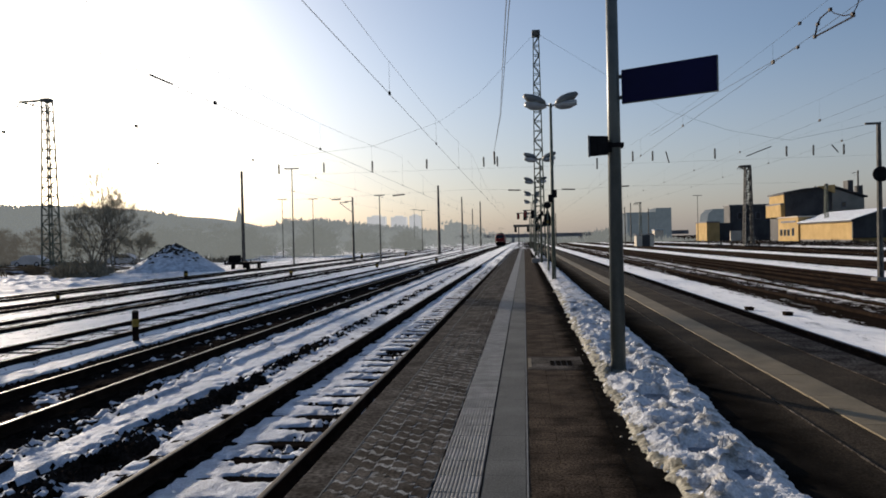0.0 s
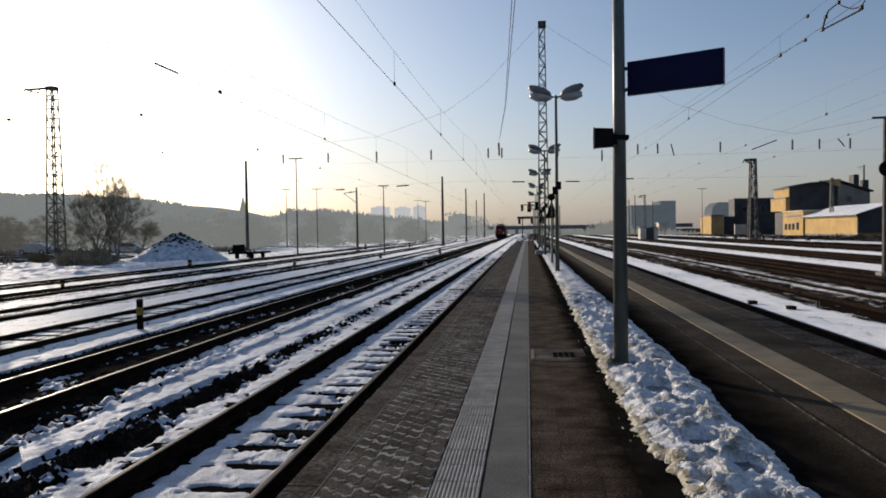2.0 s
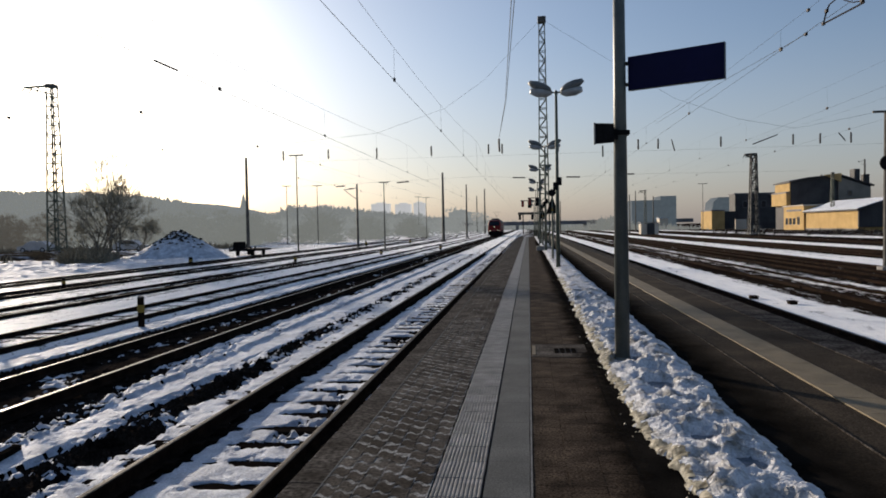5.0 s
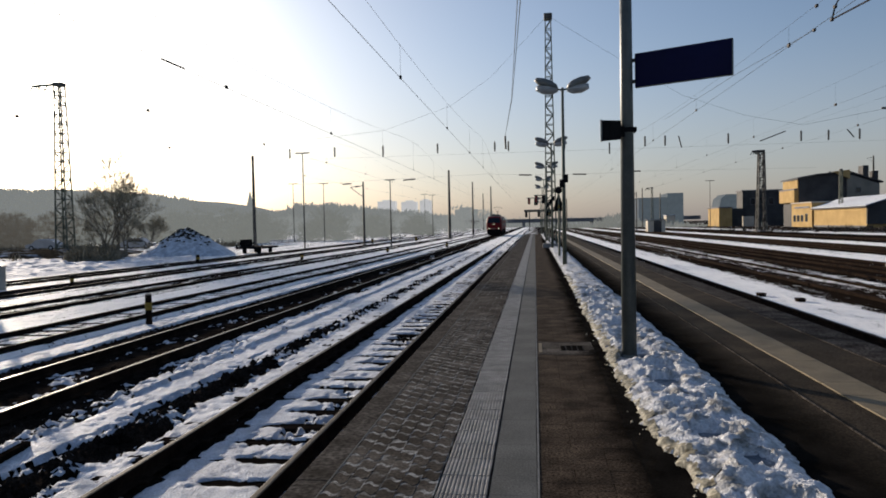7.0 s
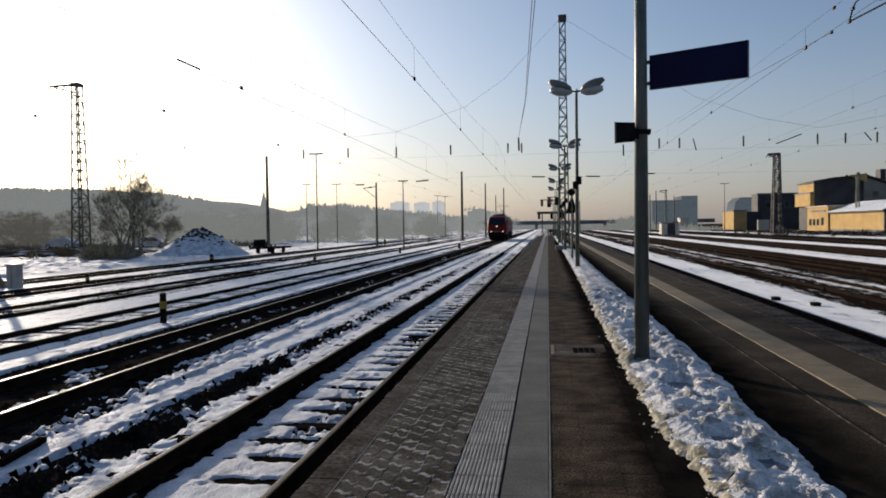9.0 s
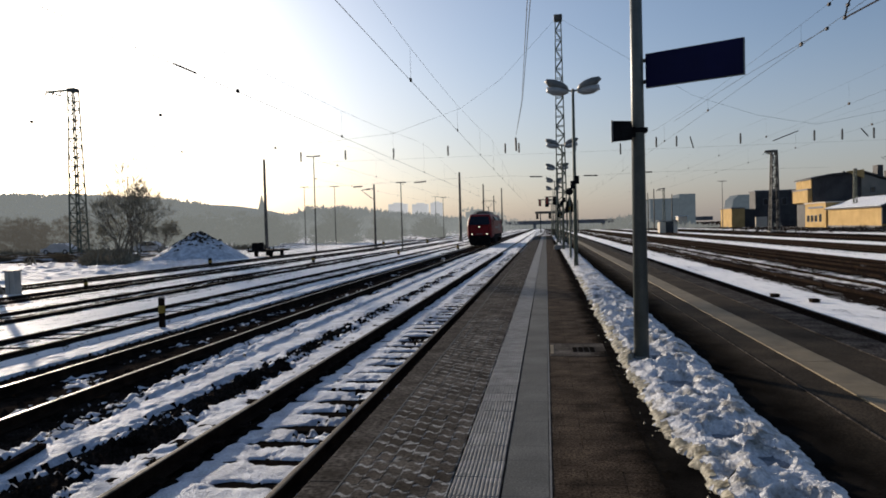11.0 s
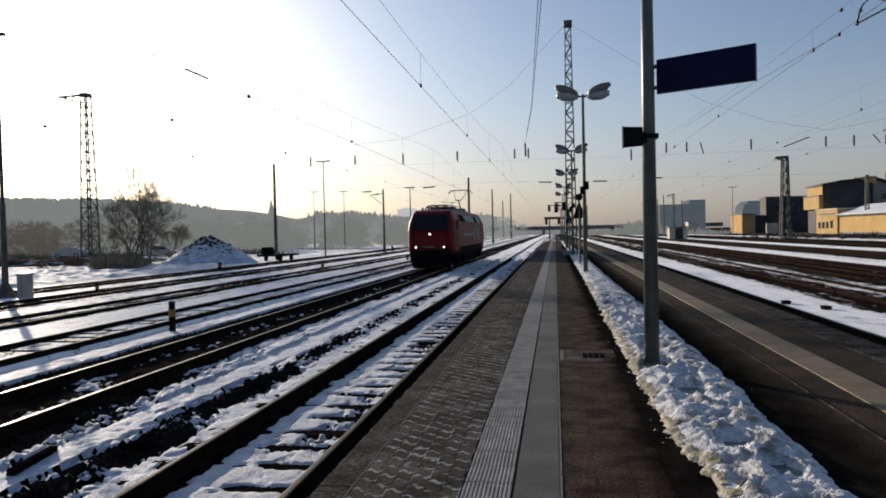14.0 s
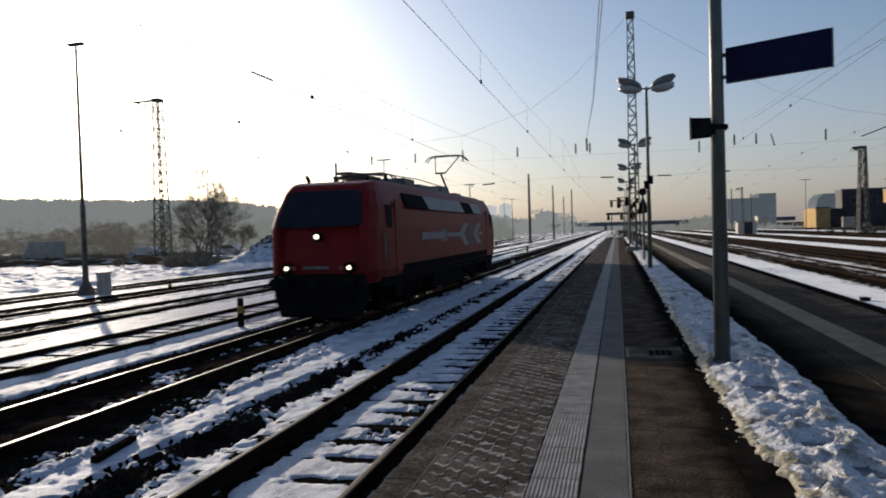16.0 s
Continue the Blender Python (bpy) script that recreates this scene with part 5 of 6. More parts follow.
part("low_wing", boxed(66.4, 249, 0, 70.7, 256, 6.2), CLADDING_SHADE, block)
part("end_house", boxed(62.2, 247, 0, 66.4, 262, 6.4), STUCCO, block, "sunlit ochre end house")
part("end_roof", boxed(62.0, 246.8, 6.4, 66.6, 262.2, 6.8), CLADDING_MID, block)
part("yard_wall", boxed(68.0, 240, 0, 71.5, 241, 3.4), STUCCO_PALE, block)
windows(block, (74, 77, 80), 7.5, 1.4, 2.0, 250)
far = thing("apartment_block", "distant grey slab of flats behind the sidings", "building", pose(0, 0, -1.0), group="distant blocks")
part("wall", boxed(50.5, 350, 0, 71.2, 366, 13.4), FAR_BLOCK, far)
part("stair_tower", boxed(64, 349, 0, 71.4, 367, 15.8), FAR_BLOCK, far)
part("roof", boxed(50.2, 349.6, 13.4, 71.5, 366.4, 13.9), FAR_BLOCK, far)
low = thing("white_shed", "small bright white shed by the far sidings", "building", pose(0, 0, -1.0))
part("wall", boxed(54.5, 300, 0, 58.0, 306, 4.6), STUCCO_PALE, low)
part("roof", boxed(54.2, 299.7, 4.6, 58.3, 306.3, 4.9), SNOW, low)
part("lean_to", boxed(52.0, 301, 0, 54.5, 306, 2.6), STUCCO_PALE, low)
hut = thing("relay_hut", "small pale relay hut with a dark door", "building", pose(0, 0, -1.0))
part("wall", boxed(23.8, 152, 0, 25.0, 155, 2.5), STUCCO_PALE, hut)
part("door", boxed(25.0, 152, 0, 26.6, 155, 2.6), CLADDING_SHADE, hut, "dark double door")
part("wall", boxed(26.6, 152, 0, 27.4, 155, 2.7), STUCCO_PALE, hut)
part("roof", boxed(23.6, 151.6, 2.7, 27.6, 155.4, 2.85), CLADDING_MID, hut)
hz = thing("apartment_block", "pale hazy block of flats beyond the workshop", "building", pose(0, 0, -1.0), group="distant blocks")
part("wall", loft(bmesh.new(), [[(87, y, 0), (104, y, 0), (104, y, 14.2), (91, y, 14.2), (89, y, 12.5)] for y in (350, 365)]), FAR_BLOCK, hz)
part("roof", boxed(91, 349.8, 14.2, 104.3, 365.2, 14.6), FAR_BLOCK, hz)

# horizon towers: haze put into the colour as a pale glow
for x, w, h in ((-322, 40, 58), (-272, 34, 56), (-236, 24, 58)):
    t = thing("tower_block", "pale hazy tower block on the horizon", "building", pose(x, 1500, -2), group="towers on the horizon")
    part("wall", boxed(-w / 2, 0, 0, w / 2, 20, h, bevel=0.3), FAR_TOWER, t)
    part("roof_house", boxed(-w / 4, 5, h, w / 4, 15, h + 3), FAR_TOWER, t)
t = thing("tower_block", "pale hazy office block above the far woods", "building", pose(-69, 700, -2), group="towers on the horizon")
part("wall", boxed(-11, 0, 0, 11, 18, 19, bevel=0.3), FAR_BELT, t)
part("roof_house", boxed(-7, 4, 19, 7, 12, 21), FAR_BELT, t)
church = thing("church", "distant church tower with a pointed dark helm", "church", pose(-237, 560, 8))
part("tower", boxed(-3.2, -3.2, 0, 3.2, 3.2, 13), FAR_RIDGE, church)
part("helm", cyl(bmesh.new(), (0, 0, 13), (0, 0, 25), 3.2, 0.3, 8), FAR_RIDGE, church)
part("nave", prism(bmesh.new(), ((-16, 0), (-3, 0), (-3, 8), (-9.5, 11), (-16, 8)), -4, 10), FAR_RIDGE, church)

bridge = thing("road_bridge", "low grey road bridge crossing the far end of the yard", "bridge", pose(0, 400, 0))
part("deck", boxed(-40, -4, 1.9, 90, 4, 3.3), CLADDING_MID, bridge)
part("railing", boxed(-40, -4.1, 3.3, 90, -3.9, 4.0), CLADDING_MID, bridge)
for k in range(6):
    part("pier", boxed(-26 + k * 19, -3.4, -1.2, -24.4 + k * 19, 3.4, 1.9, bevel=0.1), CONCRETE, bridge)
gantry = thing("signal_gantry", "dark signal gantry with hanging signal heads", "signal gantry", pose(0, 205, -1.0))
for x in (-1.5, 7.5):
    part("post", boxed(x - 0.15, -0.2, 0, x + 0.15, 0.2, 6.2), DARK_STEEL, gantry)
part("beam", boxed(-3, -0.3, 5.8, 7.7, 0.3, 6.5), DARK_STEEL, gantry)
for x in (-2.4, 1.2, 4.4):
    part("signal_head", boxed(x - 0.35, -0.5, 4.3, x + 0.35, -0.2, 5.8, bevel=0.05), BLACK, gantry)


# ---- overhead line ----
def wire(bm, pts, r=0.011):
    for p, q in zip(pts, pts[1:]):
        cyl(bm, p, q, r, r, 4, caps=False)
    return bm


def overhead(x, y0, y1, zc, zm, span=45.0, shift=0.0, sag=0.55, stag=0.0, r=0.011):
    t = thing("overhead_line", "contact wire on droppers below its carrier cable", "overhead line", group="overhead lines", kind="structure")
    ys = steps(y0, y1, 5.0)
    c = lambda y: (x + stag * math.sin((y - shift) / span * math.pi), y, zc)
    mz = lambda y: zm - sag * (1 - (2 * (((y - shift) / span) % 1.0) - 1) ** 2)
    part("contact_wire", wire(bmesh.new(), [c(y) for y in ys], r * 0.8), WIRE, t)
    part("carrier_cable", wire(bmesh.new(), [(c(y)[0], y, mz(y)) for y in ys], r * 0.5), WIRE, t)
    for k in range(int((min(y1, 100) - y0) / 9)):
        y = y0 + 2.0 + k * 9.0
        d = part("dropper", wire(bmesh.new(), [c(y), (c(y)[0], y, mz(y))], r * 0.35), WIRE, t)
        part("clamp", boxed(c(y)[0] - 0.02, y - 0.06, zc - 0.02, c(y)[0] + 0.02, y + 0.06, zc + 0.06), INSUL, d)


overhead(-3.14, 5.6, 240, 5.07, 6.95, 60, 43.7 - 60, 1.1, r=0.0095)
overhead(-7.55, 5.6, 300, 5.04, 6.95, 60, 43.7 - 60, 1.1, r=0.009)
overhead(-11.4, 8.6, 240, 5.1, 6.6, shift=43.7 - 45, r=0.005)
overhead(-15.7, 8.6, 200, 5.1, 6.6, shift=43.7 - 45, r=0.004)
overhead(5.70, 5.6, 240, 5.36, 6.6, 60, 43.7 - 60, 0.8, r=0.007)
overhead(10.3, 14.6, 240, 5.36, 6.5, shift=43.7 - 45, sag=0.4, r=0.004)
overhead(13.6, 20.6, 240, 5.36, 6.5, shift=43.7 - 45, sag=0.4, r=0.004)

mid = thing("feeder_line", "pair of thin feeder wires passing over the platform", "overhead line", kind="structure")
for dx in (-0.03, 0.03):
    part("feeder_wire", wire(bmesh.new(), [(0.15 + dx, 5.0, 5.35), (-0.23 + dx, 14, 6.02), (-0.88 + dx * 0.5, 30, 6.85), (-1.73, 43.5, 6.95)], 0.009), WIRE, mid)
part("insulator", cyl(bmesh.new(), (-1.70, 43.3, 6.15), (-1.73, 43.5, 6.95), 0.06, 0.06, 8), INSUL, mid)
yoke = thing("line_yoke", "tensioning yoke and clamps between two overhead wires", "overhead line")
part("yoke_rod", wire(bmesh.new(), [(5.7, 14.32, 5.30), (5.7, 14.18, 5.50), (5.7, 14.05, 5.58), (5.7, 13.63, 5.60)], 0.016), INSUL, yoke)
part("yoke_rod", wire(bmesh.new(), [(5.7, 14.34, 5.30), (5.7, 12.68, 5.19)], 0.018), INSUL, yoke)
part("jumper", wire(bmesh.new(), [(5.7, 13.63, 5.60), (5.7, 13.48, 5.49), (5.7, 13.1, 5.32), (5.7, 12.75, 5.24), (5.7, 12.6, 5.32), (5.7, 12.45, 5.50)], 0.010), INSUL, yoke)
for y, z in ((14.32, 5.30), (14.18, 5.50), (13.63, 5.60), (12.75, 5.24), (15.17, 5.33), (15.05, 5.78)):
    part("clamp", boxed(5.675, y - 0.04, z - 0.03, 5.725, y + 0.04, z + 0.03, bevel=0.008), INSUL, yoke)
part("auxiliary_wire", wire(bmesh.new(), [(5.7, 15.17, 5.33), (5.7, 21.0, 5.62), (5.7, 32.0, 5.95)], 0.006), WIRE, yoke)

span = thing("cross_span", "cross-span cables with hanging insulators over all tracks", "overhead line", kind="structure")
up_l = [(0.8, 43.7, 14.1), (-2.57, 43.7, 10.67), (-5.1, 43.7, 9.0), (-9.5, 43.7, 7.6), (-16, 43.7, 7.1), (-24, 43.7, 8.2), (-34, 43.7, 11.5)]
up_r = [(1.2, 43.7, 14.1), (4.4, 43.7, 11.96), (8.9, 43.7, 9.05), (12.5, 43.7, 7.7), (15.8, 43.7, 7.0), (24, 43.7, 8.4), (36, 43.7, 12.5)]
part("head_cable", wire(bmesh.new(), up_l, 0.006), WIRE, span)
part("head_cable", wire(bmesh.new(), up_r, 0.006), WIRE, span)
part("steady_cable", wire(bmesh.new(), [(-30, 43.7, 5.95), (32, 43.7, 5.95)], 0.0035), WIRE, span)
for x in (-15.7, -12.7, -9.52, -6.01, -2.40, -1.55, 1.9, 6.72, 7.90, 11.56, 15.68, 17.2, 18.91):
    z = 6.05
    ins = part("insulator", cyl(bmesh.new(), (x, 43.7, z), (x, 43.7, z + 0.62), 0.04, 0.04, 8), INSUL, span)
    for k in range(5):
        part("shed_ring", cyl(bmesh.new(), (x, 43.7, z + 0.06 + k * 0.11), (x, 43.7, z + 0.10 + k * 0.11), 0.065, 0.065, 10), INSUL, ins)
for p, q in (((8.69, 43.7, 6.6), (8.87, 43.7, 5.9)), ((18.23, 43.7, 6.65), (18.6, 43.7, 6.18))):
    part("insulator", cyl(bmesh.new(), p, q, 0.035, 0.035, 8), INSUL, span)
part("insulator", cyl(bmesh.new(), (13.38, 43.7, 6.14), (14.8, 43.7, 6.67), 0.03, 0.03, 8), INSUL, span)
part("insulator", cyl(bmesh.new(), (-7.57, 13.6, 5.06), (-7.56, 14.5, 5.06), 0.022, 0.022, 8), INSUL, span)
second = thing("cross_span", "further cross-span with dark tension insulators", "overhead line", kind="structure")
part("steady_cable", wire(bmesh.new(), [(-32, 90, 7.3), (-6, 90, 8.0), (-1, 90, 7.75), (5.7, 90, 7.6), (13, 90, 7.8), (34, 90, 7.6)], 0.007), WIRE, second)
for x0, x1, z0, z1 in ((-1.9, -0.3, 7.75, 7.7), (4.9, 6.6, 7.65, 7.6), (-25.2, -24.0, 7.2, 7.25), (-17, -15.4, 7.5, 7.6), (12, 13.3, 7.8, 7.8)):
    part("insulator", cyl(bmesh.new(), (x0, 90, z0), (x1, 90, z1), 0.08, 0.08, 8), INSUL, second)


# ---- locomotive ----
loco = thing("electric_locomotive", "red electric locomotive with lit headlights and one raised pantograph", "locomotive", pose(-7.574, 200, RAIL_Z))
LEN = 18.9


def cab_face(y, s):
    """Rings from the nose towards the body; s is 1 at the front end and -1 at the rear."""
    def ring(d, hw, ht, zt, lean):
        out = []
        for x, z, ln in ((-hw * 0.96, 0.98, 0.16), (hw * 0.96, 0.98, 0.16), (hw, 1.30, 0.0), (hw, 2.45, 0.03), (hw * 0.985, 2.95, 0.32), (ht * 1.14, 3.42, 0.58), (ht, zt, 0.74),
                         (-ht, zt, 0.74), (-ht * 1.14, 3.42, 0.58), (-hw * 0.985, 2.95, 0.32), (-hw, 2.45, 0.03), (-hw, 1.30, 0.0)):
            out.append((x, y + s * (d + ln * lean), z))
        return out
    return [ring(0.0, 1.14, 0.94, 3.58, 1.0), ring(0.09, 1.34, 1.05, 3.64, 1.0), ring(0.50, 1.46, 1.12, 3.70, 0.85), ring(1.15, 1.49, 1.14, 3.74, 0.35), ring(2.0, 1.49, 1.14, 3.74, 0.0)]


front = cab_face(0.14, 1)
rear = cab_face(LEN - 0.14, -1)
shell = part("body", loft(bmesh.new(), front + rear[::-1]), LOCO_RED, loco, "red painted body shell")
soft_edge = shell.modifiers.new("rounded", "BEVEL")
soft_edge.width, soft_edge.segments, soft_edge.limit_method, soft_edge.angle_limit = 0.09, 3, "ANGLE", radians(22)
part("solebar", boxed(-1.45, 1.0, 0.82, 1.45, LEN - 1.0, 1.12, bevel=0.02), LOCO_DARK, loco, "black solebar")


def face_plate(z0, z1, w0, w1, d, thick, s=1, y=0.30):
    """A panel that follows the rake of the cab front."""
    lean = lambda z: 0.03 * max(0.0, (z - 1.3) / 1.15) if z < 2.45 else 0.03 + 0.29 * (z - 2.45) / 0.5 if z < 2.95 else 0.32 + 0.26 * (z - 2.95) / 0.47 if z < 3.42 else 0.58 + 0.16 * (z - 3.42) / 0.16
    n = 40
    rings = []
    for o in (-d, thick):
        loop = []
        for k in range(n):
            q = 2 * math.pi * k / n
            u, v = (math.copysign(abs(f) ** 0.22, f) for f in (math.cos(q), math.sin(q)))
            z = (z0 + z1) / 2 + (z1 - z0) / 2 * v
            loop.append((u * (w0 + (w1 - w0) * (v + 1) / 2), y + s * (lean(z) + o), z))
        rings.append(loop)
    return loft(bmesh.new(), rings)


for s, y in ((1, 0.14), (-1, LEN - 0.14)):
    part("windscreen", face_plate(2.48, 3.46, 1.22, 1.02, 0.014, 0.1, s, y), LOCO_GLASS, loco, "wide dark raked windscreen")
    part("buffer_beam", boxed(-1.26, min(y - s * 0.02, y + s * 0.5), 0.62, 1.26, max(y - s * 0.02, y + s * 0.5), 1.26, bevel=0.05), LOCO_DARK, loco, "black buffer beam")
    part("snow_plough", loft(bmesh.new(), [[(-1.24, y + s * 0.02, 0.62), (1.24, y + s * 0.02, 0.62), (1.24, y + s * 0.5, 0.62), (-1.24, y + s * 0.5, 0.62)], [(-1.05, y - s * 0.06, 0.14), (1.05, y - s * 0.06, 0.14), (1.05, y + s * 0.3, 0.14), (-1.05, y + s * 0.3, 0.14)]]), LOCO_DARK, loco)
    for x in (-0.875, 0.875):
        b = part("buffer", cyl(bmesh.new(), (x, y, 1.04), (x, y - s * 0.46, 1.04), 0.10, 0.10, 12), LOCO_DARK, loco)
        part("buffer_plate", loft(bmesh.new(), [[(x + 0.26 * math.cos(a) * 1.1, y - s * d, 1.04 + 0.19 * math.sin(a)) for a in [k * math.pi / 8 for k in range(16)]] for d in (0.45, 0.51)]), LOCO_DARK, b)
        h = part("headlamp_housing", cyl(bmesh.new(), (x, y + s * 0.05, 1.42), (x, y - s * 0.035, 1.42), 0.155, 0.145, 16), LOCO_DARK, loco)
        part("headlight", cyl(bmesh.new(), (x, y - s * 0.02, 1.42), (x, y - s * 0.045, 1.42), 0.058, 0.058, 14), HEADLIGHT if s > 0 else TAIL_GLASS, h)
        part("tail_lamp", cyl(bmesh.new(), (x * 0.76, y + s * 0.03, 1.42), (x * 0.76, y - s * 0.03, 1.42), 0.07, 0.07, 12), TAIL_GLASS, loco)
        part("hose", wire(bmesh.new(), [(x * 0.45, y - s * 0.05, 0.9), (x * 0.45, y - s * 0.16, 0.6), (x * 0.38, y - s * 0.05, 0.38)], 0.03), BLACK, loco)
        part("handrail", cyl(bmesh.new(), (x * 1.35, y + s * 0.0, 1.35), (x * 1.35, y + s * 0.05, 2.2), 0.014, 0.014, 6), LOCO_RED, loco)
    part("coupling_hook", boxed(-0.09, min(y, y - s * 0.32), 0.92, 0.09, max(y, y - s * 0.32), 1.10, bevel=0.03), BLACK, loco)
    h = part("top_lamp_housing", cyl(bmesh.new(), (0, y + s * 0.1, 2.23), (0, y - s * 0.025, 2.23), 0.13, 0.12, 16), LOCO_DARK, loco)
    part("headlight", cyl(bmesh.new(), (0, y - s * 0.02, 2.23), (0, y - s * 0.04, 2.23), 0.064, 0.064, 14), HEADLIGHT if s > 0 else LAMP_LENS, h)
    part("number_strip", boxed(-0.42, min(y - s * 0.015, y), 1.39, 0.30, max(y - s * 0.015, y), 1.465), LOCO_GREY, loco, "plain pale strip")
    part("horn", cyl(bmesh.new(), (-0.55, y + s * 0.85, 3.72), (-0.55, y + s * 0.7, 3.86), 0.06, 0.05, 8), BLACK, loco)
    for x in (-1, 1):
        part("cab_side_window", boxed(min(x * 1.44, x * 1.502), min(y + s * 1.25, y + s * 1.72), 2.42, max(x * 1.44, x * 1.502), max(y + s * 1.25, y + s * 1.72), 3.04, bevel=0.01), BLACK, loco)
        d = part("cab_door", boxed(min(x * 1.46, x * 1.505), min(y + s * 2.0, y + s * 2.62), 1.18, max(x * 1.46, x * 1.505), max(y + s * 2.0, y + s * 2.62), 3.22, bevel=0.01), LOCO_RED, loco, "red cab door")
        part("door_handrail", cyl(bmesh.new(), (x * 1.53, y + s * 0.98, 1.55), (x * 1.53, y + s * 0.98, 2.28), 0.022, 0.022, 6), LAMP_GREY, loco, "pale grab rail")
        part("steps", boxed(min(x * 1.2, x * 1.44), min(y + s * 2.05, y + s * 2.6), 0.45, max(x * 1.2, x * 1.44), max(y + s * 2.05, y + s * 2.6), 0.85), LOCO_DARK, loco)

# roof shoulders: vents and grey panels
for x in (-1, 1):
    for y0, y1, mtl, nm in ((3.3, 5.6, LOCO_DARK, "shoulder_grille"), (5.7, 11.2, LAMP_GREY, "shoulder_panel"), (11.3, 13.0, LOCO_DARK, "shoulder_grille"), (13.1, 15.0, LAMP_GREY, "shoulder_panel")):
        part(nm, loft(bmesh.new(), [[(x * 1.475, y, 3.02), (x * 1.53, y, 3.02), (x * 1.31, y, 3.46), (x * 1.25, y, 3.43)] if x > 0 else [(x * 1.25, y, 3.43), (x * 1.31, y, 3.46), (x * 1.53, y, 3.02), (x * 1.475, y, 3.02)] for y in (y0, y1)]), mtl, loco)
    # plain marking on the side: a bar, a block and two chevrons
    xs = sorted((x * 1.486, x * 1.494))
    part("side_bar", boxed(xs[0], 4.9, 2.03, xs[1], 8.0, 2.27), LOCO_MARK, loco, "pale side stripe")
    part("side_block", boxed(xs[0], 7.4, 1.92, xs[1], 8.3, 2.38), LOCO_GREY, loco)
    part("side_bar", boxed(xs[0], 8.3, 2.07, xs[1], 10.4, 2.23), LOCO_MARK, loco, "pale side stripe")
    for y0, mtl in ((10.2, LOCO_MARK), (11.55, LOCO_MARK_DARK), (12.9, LOCO_MARK)):
        part("chevron", loft(bmesh.new(), [[(xx, y0 + 1.0, 2.60), (xx, y0 + 1.95, 2.60), (xx, y0 + 0.95, 2.15), (xx, y0 + 1.95, 1.70), (xx, y0 + 1.0, 1.70), (xx, y0, 2.15)] for xx in xs]), mtl, loco)
    part("side_bar", boxed(xs[0], 14.2, 2.09, xs[1], 15.2, 2.21), LOCO_MARK, loco)
    part("grey_skirt_line", boxed(min(x * 1.452, x * 1.498), 2.8, 1.10, max(x * 1.452, x * 1.498), LEN - 2.8, 1.36), LOCO_DARK, loco)
part("roof_deck", boxed(-1.05, 2.6, 3.70, 1.05, LEN - 2.6, 3.80, bevel=0.02), LOCO_GREY, loco, "grey roof deck")
for y0, y1, h in ((5.4, 6.6, 0.28), (7.2, 9.8, 0.18), (10.4, 11.6, 0.30)):
    part("roof_hatch", boxed(-0.8, y0, 3.80, 0.8, y1, 3.80 + h, bevel=0.05), LOCO_GREY, loco)
for y in (4.8, 12.2, 12.9):
    part("roof_insulator", cyl(bmesh.new(), (0.35, y, 3.8), (0.35, y, 4.15), 0.09, 0.06, 10), INSUL, loco)
part("roof_busbar", wire(bmesh.new(), [(0.35, 4.8, 4.17), (0.35, 8.5, 4.25), (0.35, 12.9, 4.17)], 0.02), WIRE, loco)


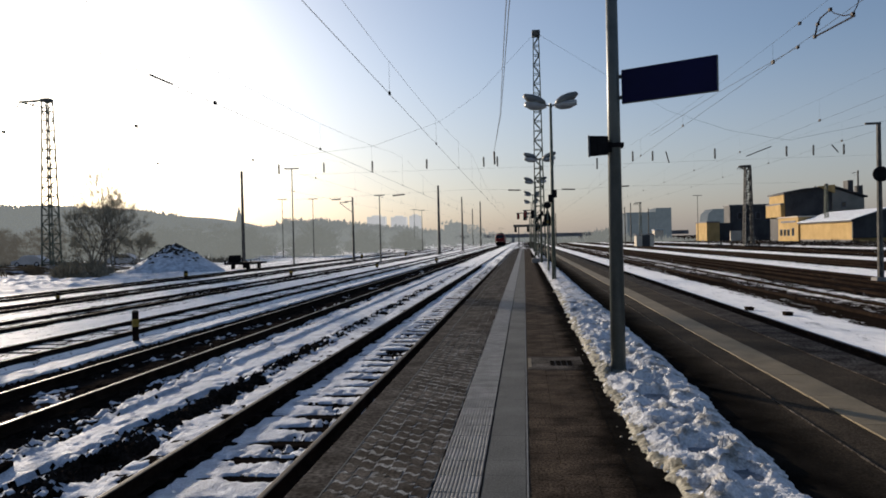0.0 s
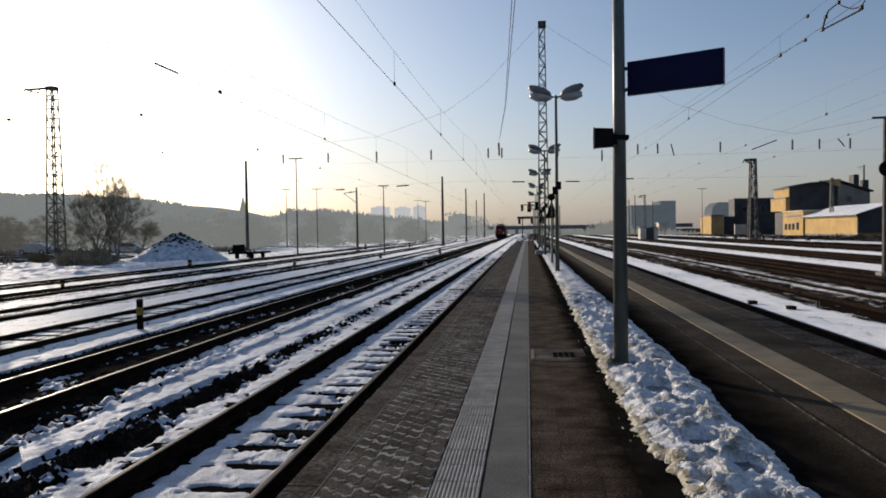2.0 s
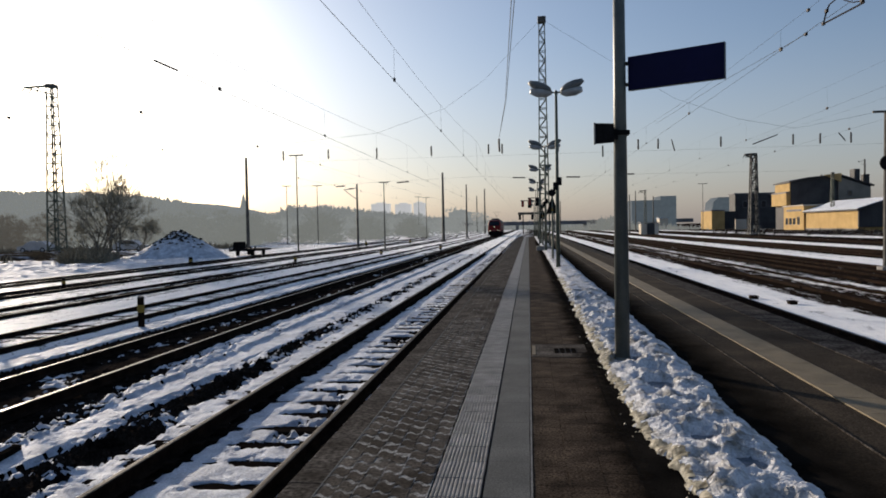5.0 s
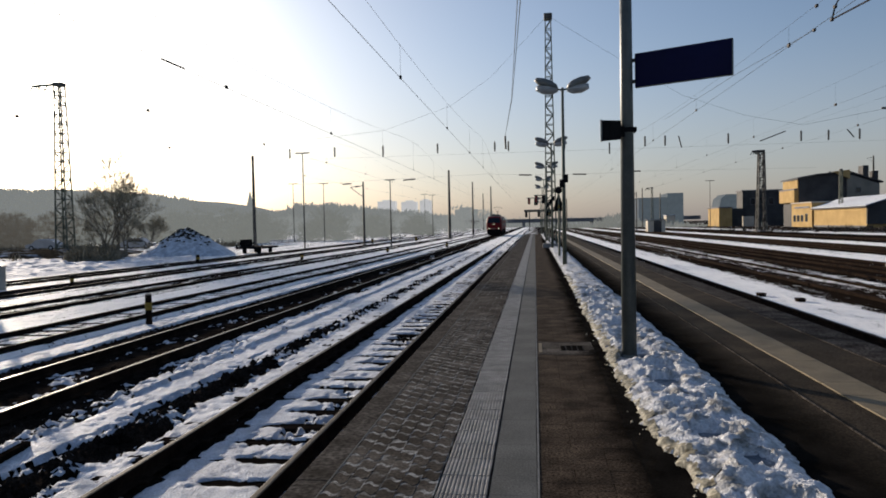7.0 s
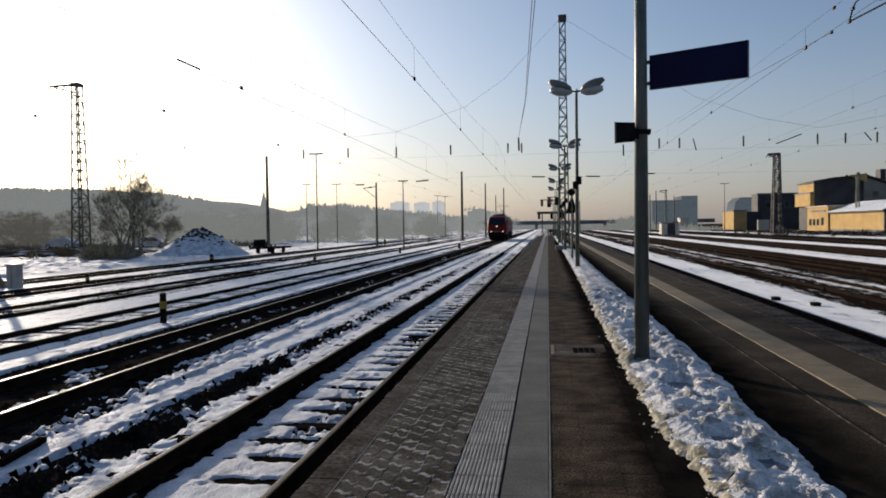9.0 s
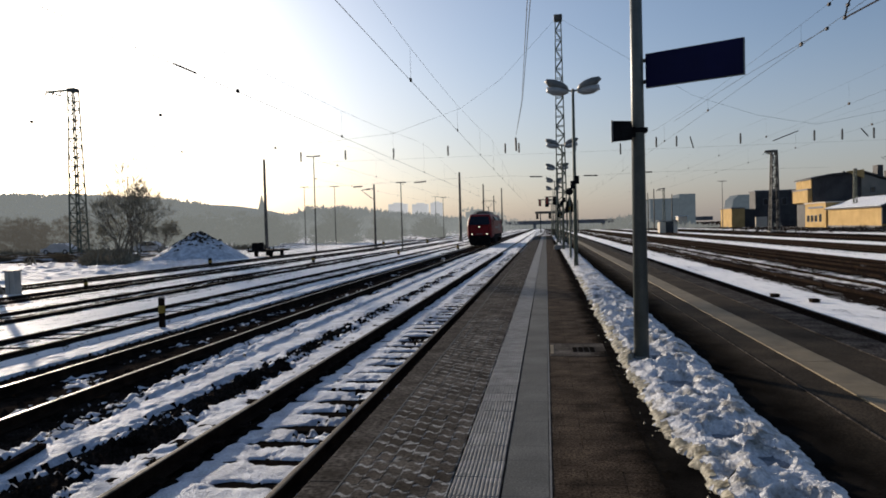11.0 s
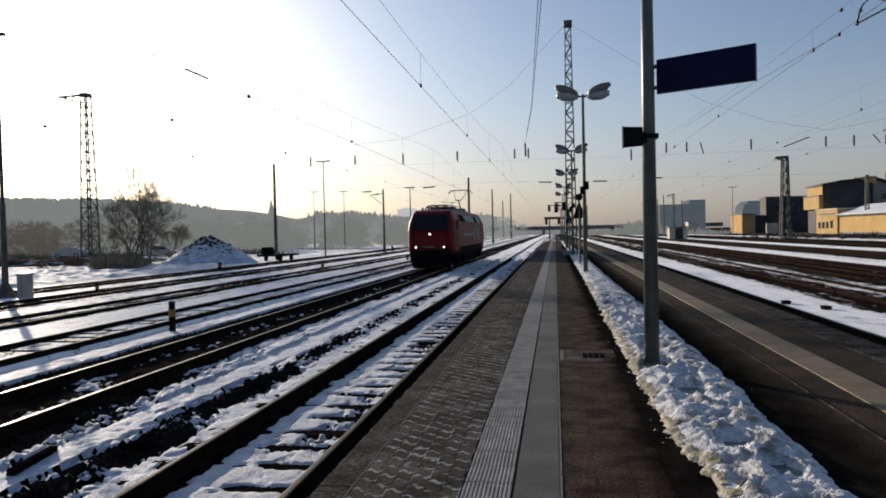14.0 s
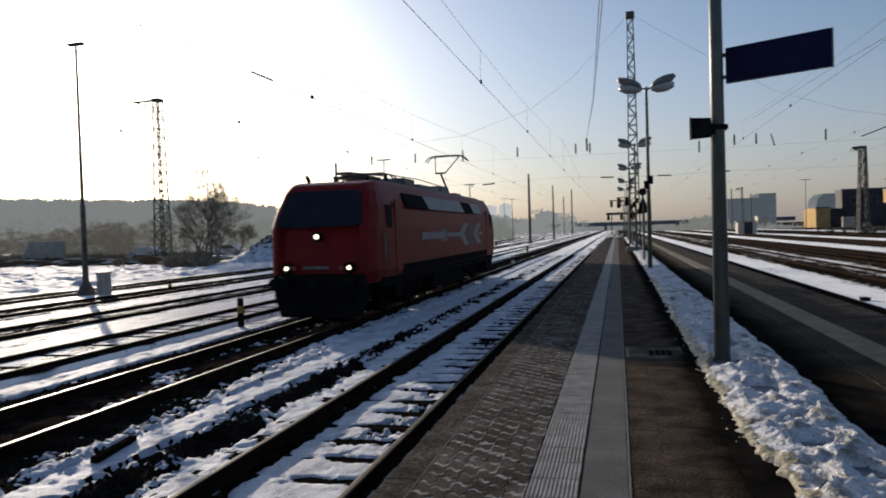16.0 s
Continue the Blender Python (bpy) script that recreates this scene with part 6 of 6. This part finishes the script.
def pantograph(y, raised):
    p = part("pantograph", boxed(-0.55, y - 0.6, 3.92, 0.55, y + 0.6, 3.98, bevel=0.01), DARK_STEEL, loco, "raised pantograph" if raised else "folded pantograph")
    for sx in (-0.5, 0.5):
        for sy in (-0.5, 0.5):
            part("foot_insulator", cyl(bmesh.new(), (sx, y + sy, 3.78), (sx, y + sy, 3.94), 0.07, 0.06, 8), INSUL, p)
    if raised:
        base, knee, top = (0, y + 0.55, 4.0), (0, y - 0.95, 4.86), (0, y + 0.3, 5.66)
    else:
        base, knee, top = (0, y + 0.55, 3.98), (0, y - 1.05, 4.02), (0, y + 0.85, 4.05)
    part("lower_arm", cyl(bmesh.new(), base, knee, 0.05, 0.045, 8), DARK_STEEL, p)
    bm = bmesh.new()
    for s in (-1, 1):
        cyl(bm, (s * 0.22, knee[1], knee[2]), (s * 0.55, top[1], top[2]), 0.026, 0.022, 6)
        cyl(bm, (s * 0.55, top[1] - 0.2, top[2]), (s * 0.55, top[1] + 0.2, top[2] + 0.02), 0.02, 0.02, 6)
    cyl(bm, (-0.24, knee[1], knee[2]), (0.24, knee[1], knee[2]), 0.04, 0.04, 6)
    part("upper_arm", bm, DARK_STEEL, p)
    bm = bmesh.new()
    for dy in (-0.19, 0.19):
        pts = [(-0.98, top[1] + dy, top[2] - 0.18), (-0.80, top[1] + dy, top[2] + 0.02), (-0.55, top[1] + dy, top[2] + 0.08), (0.55, top[1] + dy, top[2] + 0.08), (0.80, top[1] + dy, top[2] + 0.02), (0.98, top[1] + dy, top[2] - 0.18)]
        wire(bm, pts, 0.025)
    part("contact_strip", bm, DARK_STEEL, p)


pantograph(14.4, True)
pantograph(3.2, False)

# bogies with turning wheelsets
WHEELS = []
for by in (4.1, LEN - 4.1):
    for x in (-1, 1):
        part("bogie_frame", boxed(min(x * 0.95, x * 1.12), by - 2.0, 0.48, max(x * 0.95, x * 1.12), by + 2.0, 0.78, bevel=0.04), LOCO_DARK, loco)
        for dy in (-1.3, 1.3):
            part("axle_box", boxed(min(x * 1.0, x * 1.22), by + dy - 0.22, 0.42, max(x * 1.0, x * 1.22), by + dy + 0.22, 0.84, bevel=0.04), LOCO_DARK, loco)
            part("spring", cyl(bmesh.new(), (x * 1.1, by + dy * 0.55, 0.5), (x * 1.1, by + dy * 0.55, 0.98), 0.10, 0.10, 10), LOCO_DARK, loco)
    part("bogie_bolster", boxed(-0.95, by - 0.35, 0.45, 0.95, by + 0.35, 0.72, bevel=0.04), LOCO_DARK, loco)
    for dy in (-1.3, 1.3):
        bm = cyl(bmesh.new(), (-0.8, 0, 0), (0.8, 0, 0), 0.09, 0.09, 10)
        w = part("wheelset", bm, LOCO_DARK, loco)
        w.matrix_basis = pose(0, by + dy, 0.625)
        for x in (-1, 1):
            part("wheel", cyl(cyl(bmesh.new(), (x * 0.70, 0, 0), (x * 0.83, 0, 0), 0.62, 0.62, 28), (x * 0.68, 0, 0), (x * 0.70, 0, 0), 0.645, 0.645, 28), LOCO_DARK, w)
        WHEELS.append((w, by + dy))
part("transformer_tank", boxed(-1.25, 7.0, 0.30, 1.25, 11.9, 0.98, bevel=0.06), LOCO_DARK, loco)


def motions():
    """The locomotive rolls in at a steady pace while its wheels turn."""
    speed, start = 12.652, 218.93
    walk(loco, [(t * 0.5, pose(-7.574, start - speed * t * 0.5, RAIL_Z)) for t in range(33)])
    turn = -math.degrees(speed / 0.625)
    for w, y in WHEELS:
        walk(w, [(k / 15, pose(0, y, 0.625, -turn * k / 15, 0, 0)) for k in range(241)])


motions()
